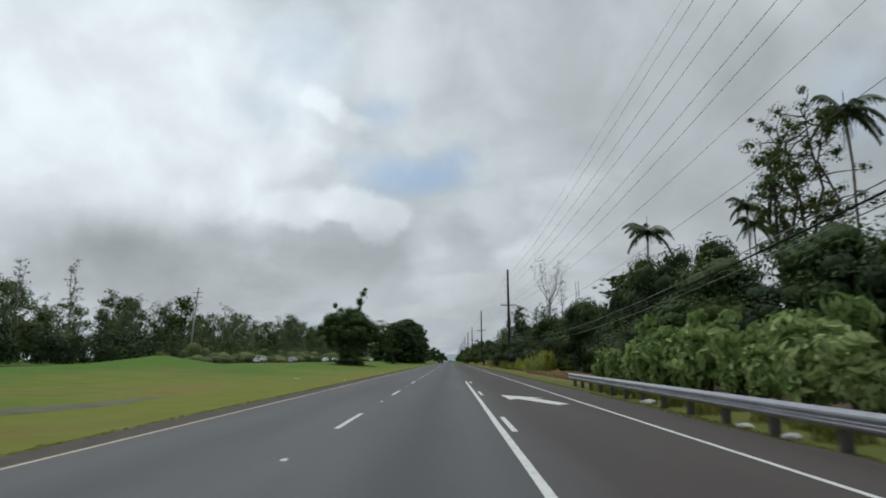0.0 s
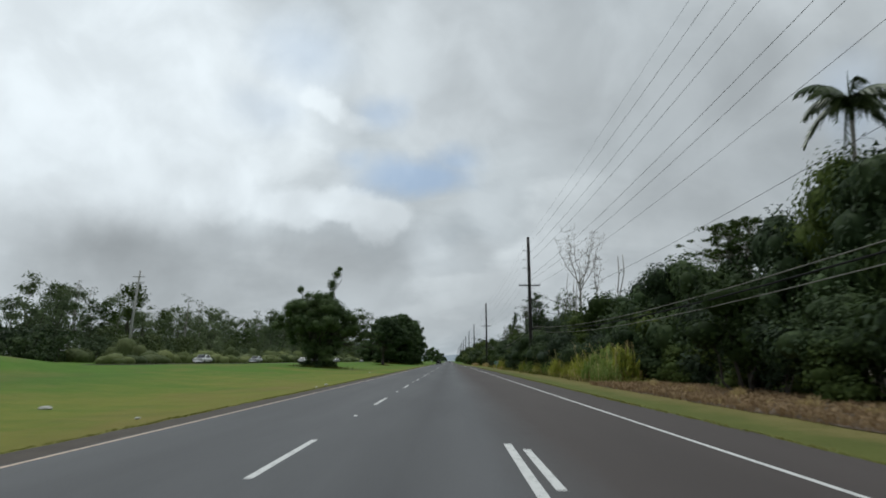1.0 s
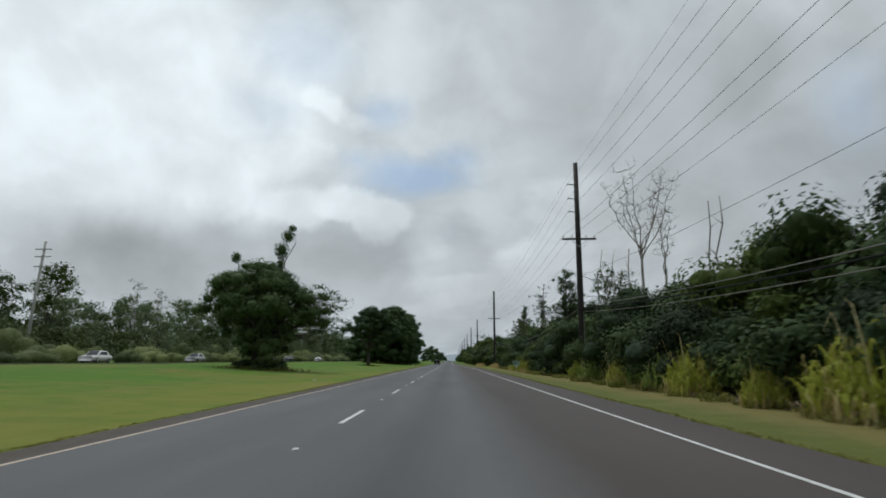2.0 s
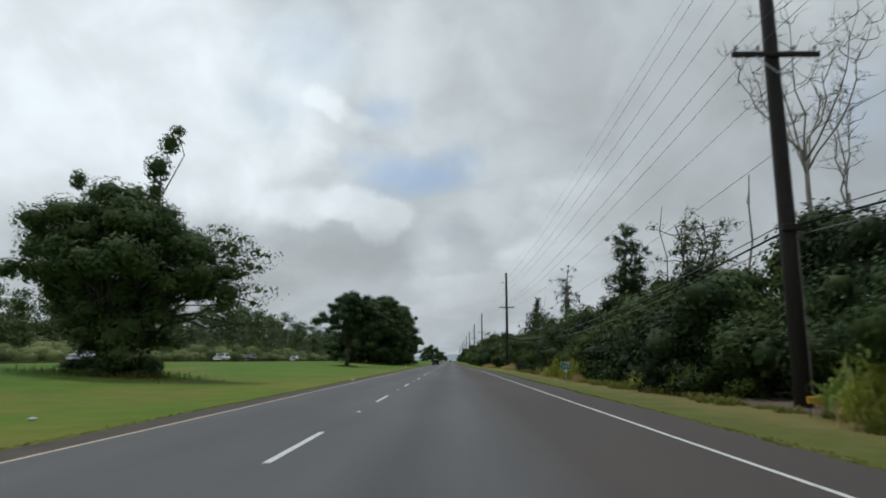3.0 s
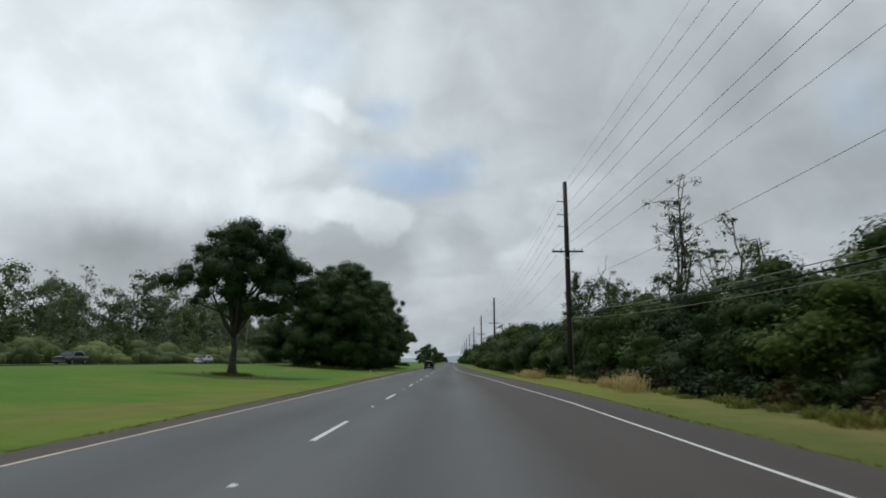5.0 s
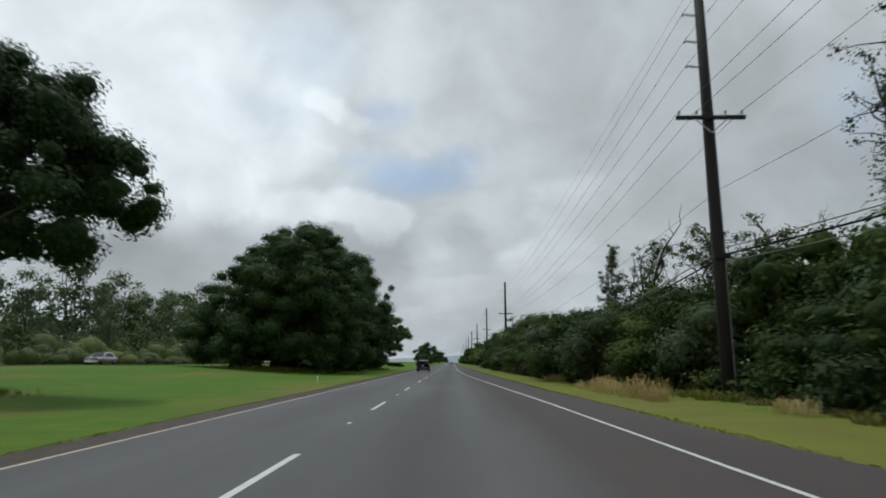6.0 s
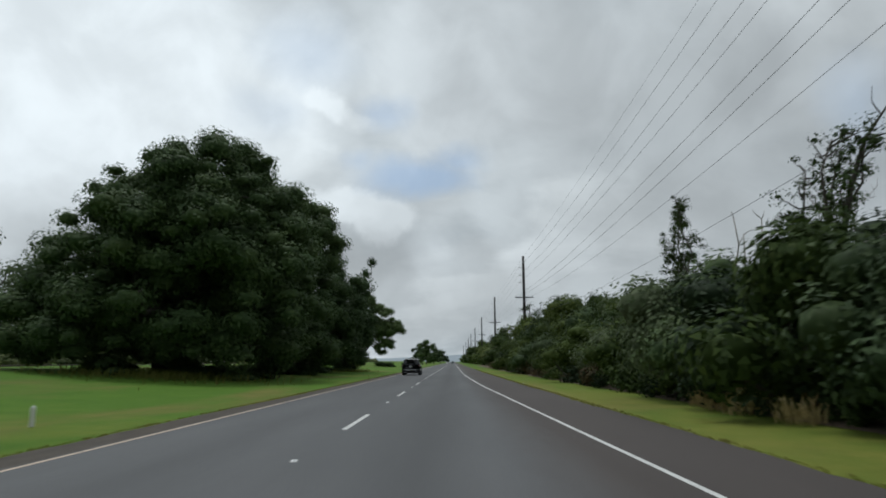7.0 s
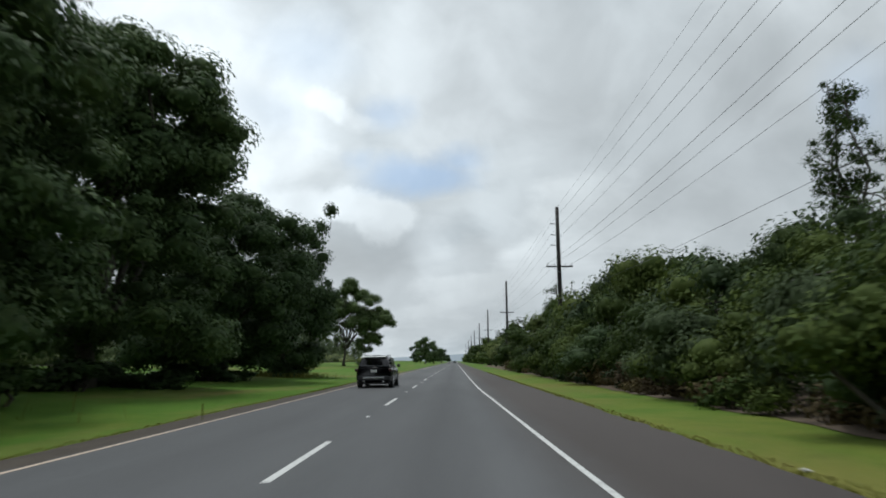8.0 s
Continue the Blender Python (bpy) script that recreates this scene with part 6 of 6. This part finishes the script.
def verge_grass():
    """Blades along both verges and round the lawn trees."""
    rng = np.random.default_rng(10)
    for name, n, x0, x1, side in (("verge_grass", 12000, -0.08, 2.6, 1), ("lawn_edge_grass", 12000, -0.08, 2.6, -1)):
        y = rng.uniform(-2, 330, n)
        u = 0.03 + 0.30 * rng.random(n) ** 1.6
        if side > 0:
            x = np.array([paved_right(b) for b in y]) + u
        else:
            x = -6.65 - u
        z = np.array([rise(a, b) for a, b in zip(x, y)])
        v, f = blades(n, rng, 0.02, 0.065, 0, 0.9, 0.02, np.stack([x, y, z - 0.01], 1))
        ob = raw(name, v, f, TURFLIT)
        tagged(ob, "short mown grass blades along the asphalt edge", "grass", kind="stuff")
    n = 2500
    pts = []
    for cx, cy, r, k in ((-20.6, 135, 3.6, 0.6), (-18.6, 212, 1.6, 0.42), (-20.4, 264, 6.5, 0.9), (-15.4, 308, 3.5, 0.7)):
        a, q = rng.uniform(0, 2 * math.pi, n), r * 0.62 * np.abs(rng.normal(0, 1, n))
        x, y = cx + np.cos(a) * q, cy + np.sin(a) * q
        z = np.array([rise(p, s) for p, s in zip(x, y)])
        v, f = blades(n, rng, 0.15 * k, 0.75 * k, 0, 0.6, 0.02, np.stack([x, y, z - 0.02], 1))
        ob = raw("unmown_grass", v, f, TURF)
        tagged(ob, "uncut grass round the foot of a lawn tree", "grass", kind="stuff")


verge_grass()


# ---------- signs and small things ----------
def letters(text, size, m, mat, parent, name="lettering"):
    cu = bpy.data.curves.new(name, "FONT")
    cu.body, cu.size, cu.align_x, cu.align_y, cu.extrude = text, size, "CENTER", "CENTER", 0.001
    cu.materials.append(mat)
    ob = new(name, cu)
    ob.parent = parent
    ob.matrix_basis = m
    return ob


def mile_marker(x, y):
    """Two small green panels with white borders over a white plate on one post."""
    ob = thing("mile_marker", x, y, 0, "green twin-panel mile marker sign on a thin post", "road sign", turn=3)
    v, f = tubes([([(0, 0.03, -0.3), (0, 0.03, 1.3)], [0.028, 0.028], 8)])
    raw("post", v, f, GREYPOLE, ob)
    for s in (-1, 1):
        bm = bmesh.new()
        box(bm, s * 0.175 - 0.17, -0.012, 0.82, s * 0.175 + 0.17, 0.0, 1.34, 0.01)
        p = part("sign_panel", bm, SIGNWHITE, ob)
        bm = bmesh.new()
        box(bm, s * 0.175 - 0.15, -0.018, 0.84, s * 0.175 + 0.15, -0.012, 1.32)
        q = part("green_face", bm, SIGNGREEN, p)
    up = pose(0, 0, 0, 90, 0, 0)
    letters("MILE", 0.12, Matrix.Translation((-0.175, -0.022, 1.23)) @ up, SIGNWHITE, ob)
    letters("5", 0.30, Matrix.Translation((-0.175, -0.022, 1.02)) @ up, SIGNWHITE, ob)
    letters("8", 0.30, Matrix.Translation((0.175, -0.022, 1.02)) @ up, SIGNWHITE, ob)
    bm = bmesh.new()
    box(bm, 0.09, -0.024, 1.20, 0.26, -0.019, 1.27)
    part("lettering_bar", bm, SIGNWHITE, ob)
    bm = bmesh.new()
    box(bm, -0.12, -0.012, 0.66, 0.12, 0.0, 0.80, 0.01)
    part("lower_plate", bm, SIGNWHITE, ob, "small white plate")


mile_marker(7.75, 137.4)


def route_marker(x, y):
    ob = thing("route_marker", x, y, 0, "white rounded triangular route sign on a post above tall grass", "road sign")
    v, f = tubes([([(0, 0.03, -0.3), (0, 0.03, 2.2)], [0.03, 0.03], 8)])
    raw("post", v, f, GREYPOLE, ob)
    ring = []
    for cx, cz, a0, a1, r in ((-0.2, 1.88, 150, 270, 0.1), (0.2, 1.88, 270, 390, 0.1), (0, 2.28, 30, 150, 0.08)):
        for k in range(5):
            a = radians(a0 + (a1 - a0) * k / 4)
            ring.append((cx + r * math.cos(a), cz + r * math.sin(a)))
    n = len(ring)
    for name, k, y0, y1, mat in (("sign_panel", 1.12, -0.012, 0.0, TRIMBLACK), ("white_face", 1.0, -0.018, -0.012, SIGNWHITE)):
        v = [(a * k, y0, 2.02 + (b - 2.02) * k) for a, b in ring] + [(a * k, y1, 2.02 + (b - 2.02) * k) for a, b in ring]
        f = [tuple(range(n)), tuple(reversed(range(n, 2 * n)))] + [(i, n + i, n + (i + 1) % n, (i + 1) % n) for i in range(n)]
        raw(name, v, f, mat, ob)
    bm = bmesh.new()
    box(bm, -0.10, -0.022, 1.90, 0.10, -0.018, 2.02)
    part("lettering_bar", bm, TRIMBLACK, ob)


route_marker(10.0, 96.0)


def yellow_marker(x, y):
    ob = thing("yellow_marker", x, y, 0, "yellow plastic utility marker board on two stakes", "marker")
    bm = bmesh.new()
    box(bm, -0.27, -0.03, 0.34, 0.27, 0.03, 0.52, 0.015)
    part("board", bm, YELLOW, ob)
    for s in (-1, 1):
        v, f = tubes([([(s * 0.2, 0.05, -0.2), (s * 0.2, 0.05, 0.48)], [0.02, 0.02], 6)])
        raw("stake", v, f, BARK, ob)


yellow_marker(9.4, 111.3)


def marker_post(x, y):
    ob = thing("marker_post", x, y, rise(x, y), "short white marker post on the lawn", "post")
    v, f = tubes([([(0, 0, -0.2), (0, 0, 0.42), (0, 0, 0.47)], [0.05, 0.05, 0.02], 8)])
    raw("stake", v, f, SIGNWHITE, ob)


marker_post(-9.5, 234)


def pale_rock(x, y, z, r, k, label="pale concrete lump at the foot of the guardrail"):
    rng = np.random.default_rng(700 + k)
    bm = bmesh.new()
    bmesh.ops.create_icosphere(bm, subdivisions=2, radius=1)
    for v in bm.verts:
        q = 1 + 0.35 * noise.noise(v.co * 1.3 + Vector((k * 3.1, 0, 0)))
        v.co = Vector((v.co.x * r * q * 1.4, v.co.y * r * q, v.co.z * r * q * 0.45))
    ob = part("pale_rock", bm, CONCRETE)
    ob.matrix_world = pose(x, y, z, 0, 0, rng.uniform(0, 360))
    tagged(ob, label, "rock", "pale rocks")


for k, (x, y, r) in enumerate(((6.35, 20.7, 0.24), (6.1, 13.5, 0.14), (6.05, 11.6, 0.16))):
    pale_rock(x, y, 0.03, r, k)
for k, (x, y, r) in enumerate(((-7.3, 70.4, 0.13), (-12.0, 50.9, 0.15), (-9.6, 110.2, 0.10), (-6.85, 141.6, 0.13), (-7.2, 67.1, 0.06), (-7.7, 47.8, 0.06), (4.3, 259.3, 0.05))):
    pale_rock(x, y, rise(x, y) + 0.03, r, 10 + k, "small pale stone lying in the mown grass")


def gravel_track():
    """A worn grey track across the lawn."""
    v, f = [], []
    rows = [(-16.5, 14.0, 0.9), (-14, 16.2, 0.9), (-12.3, 18.6, 0.8), (-11.6, 21, 0.7), (-11.6, 23.6, 0.5), (-11.2, 25.5, 0.15)]
    for x, y, w in rows:
        for k in (-1, 0, 1):
            q = w * k * (1 + 0.3 * noise.noise((x, y, k)))
            v.append((x + q, y - q * 0.7, rise(x + q, y - q * 0.7) + (0.03 if k == 0 else 0.012)))
    for j in range(len(rows) - 1):
        for i in range(2):
            f.append((j * 3 + i, j * 3 + i + 1, j * 3 + i + 4, j * 3 + i + 3))
    ob = raw("gravel_track", v, f, TRODDEN, smooth=True)
    tagged(ob, "worn grey gravel track across the lawn", "track", kind="structure")


gravel_track()


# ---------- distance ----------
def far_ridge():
    """A low hill line where the road meets the sky, distance haze painted into its colour."""
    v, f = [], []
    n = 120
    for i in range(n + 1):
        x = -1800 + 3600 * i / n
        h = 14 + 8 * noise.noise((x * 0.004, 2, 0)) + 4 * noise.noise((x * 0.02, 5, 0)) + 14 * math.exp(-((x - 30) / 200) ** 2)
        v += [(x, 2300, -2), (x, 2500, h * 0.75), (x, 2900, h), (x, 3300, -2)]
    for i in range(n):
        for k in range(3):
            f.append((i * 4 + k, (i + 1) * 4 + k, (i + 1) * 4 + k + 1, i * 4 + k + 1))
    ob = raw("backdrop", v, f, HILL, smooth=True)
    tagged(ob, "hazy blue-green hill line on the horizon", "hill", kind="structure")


far_ridge()
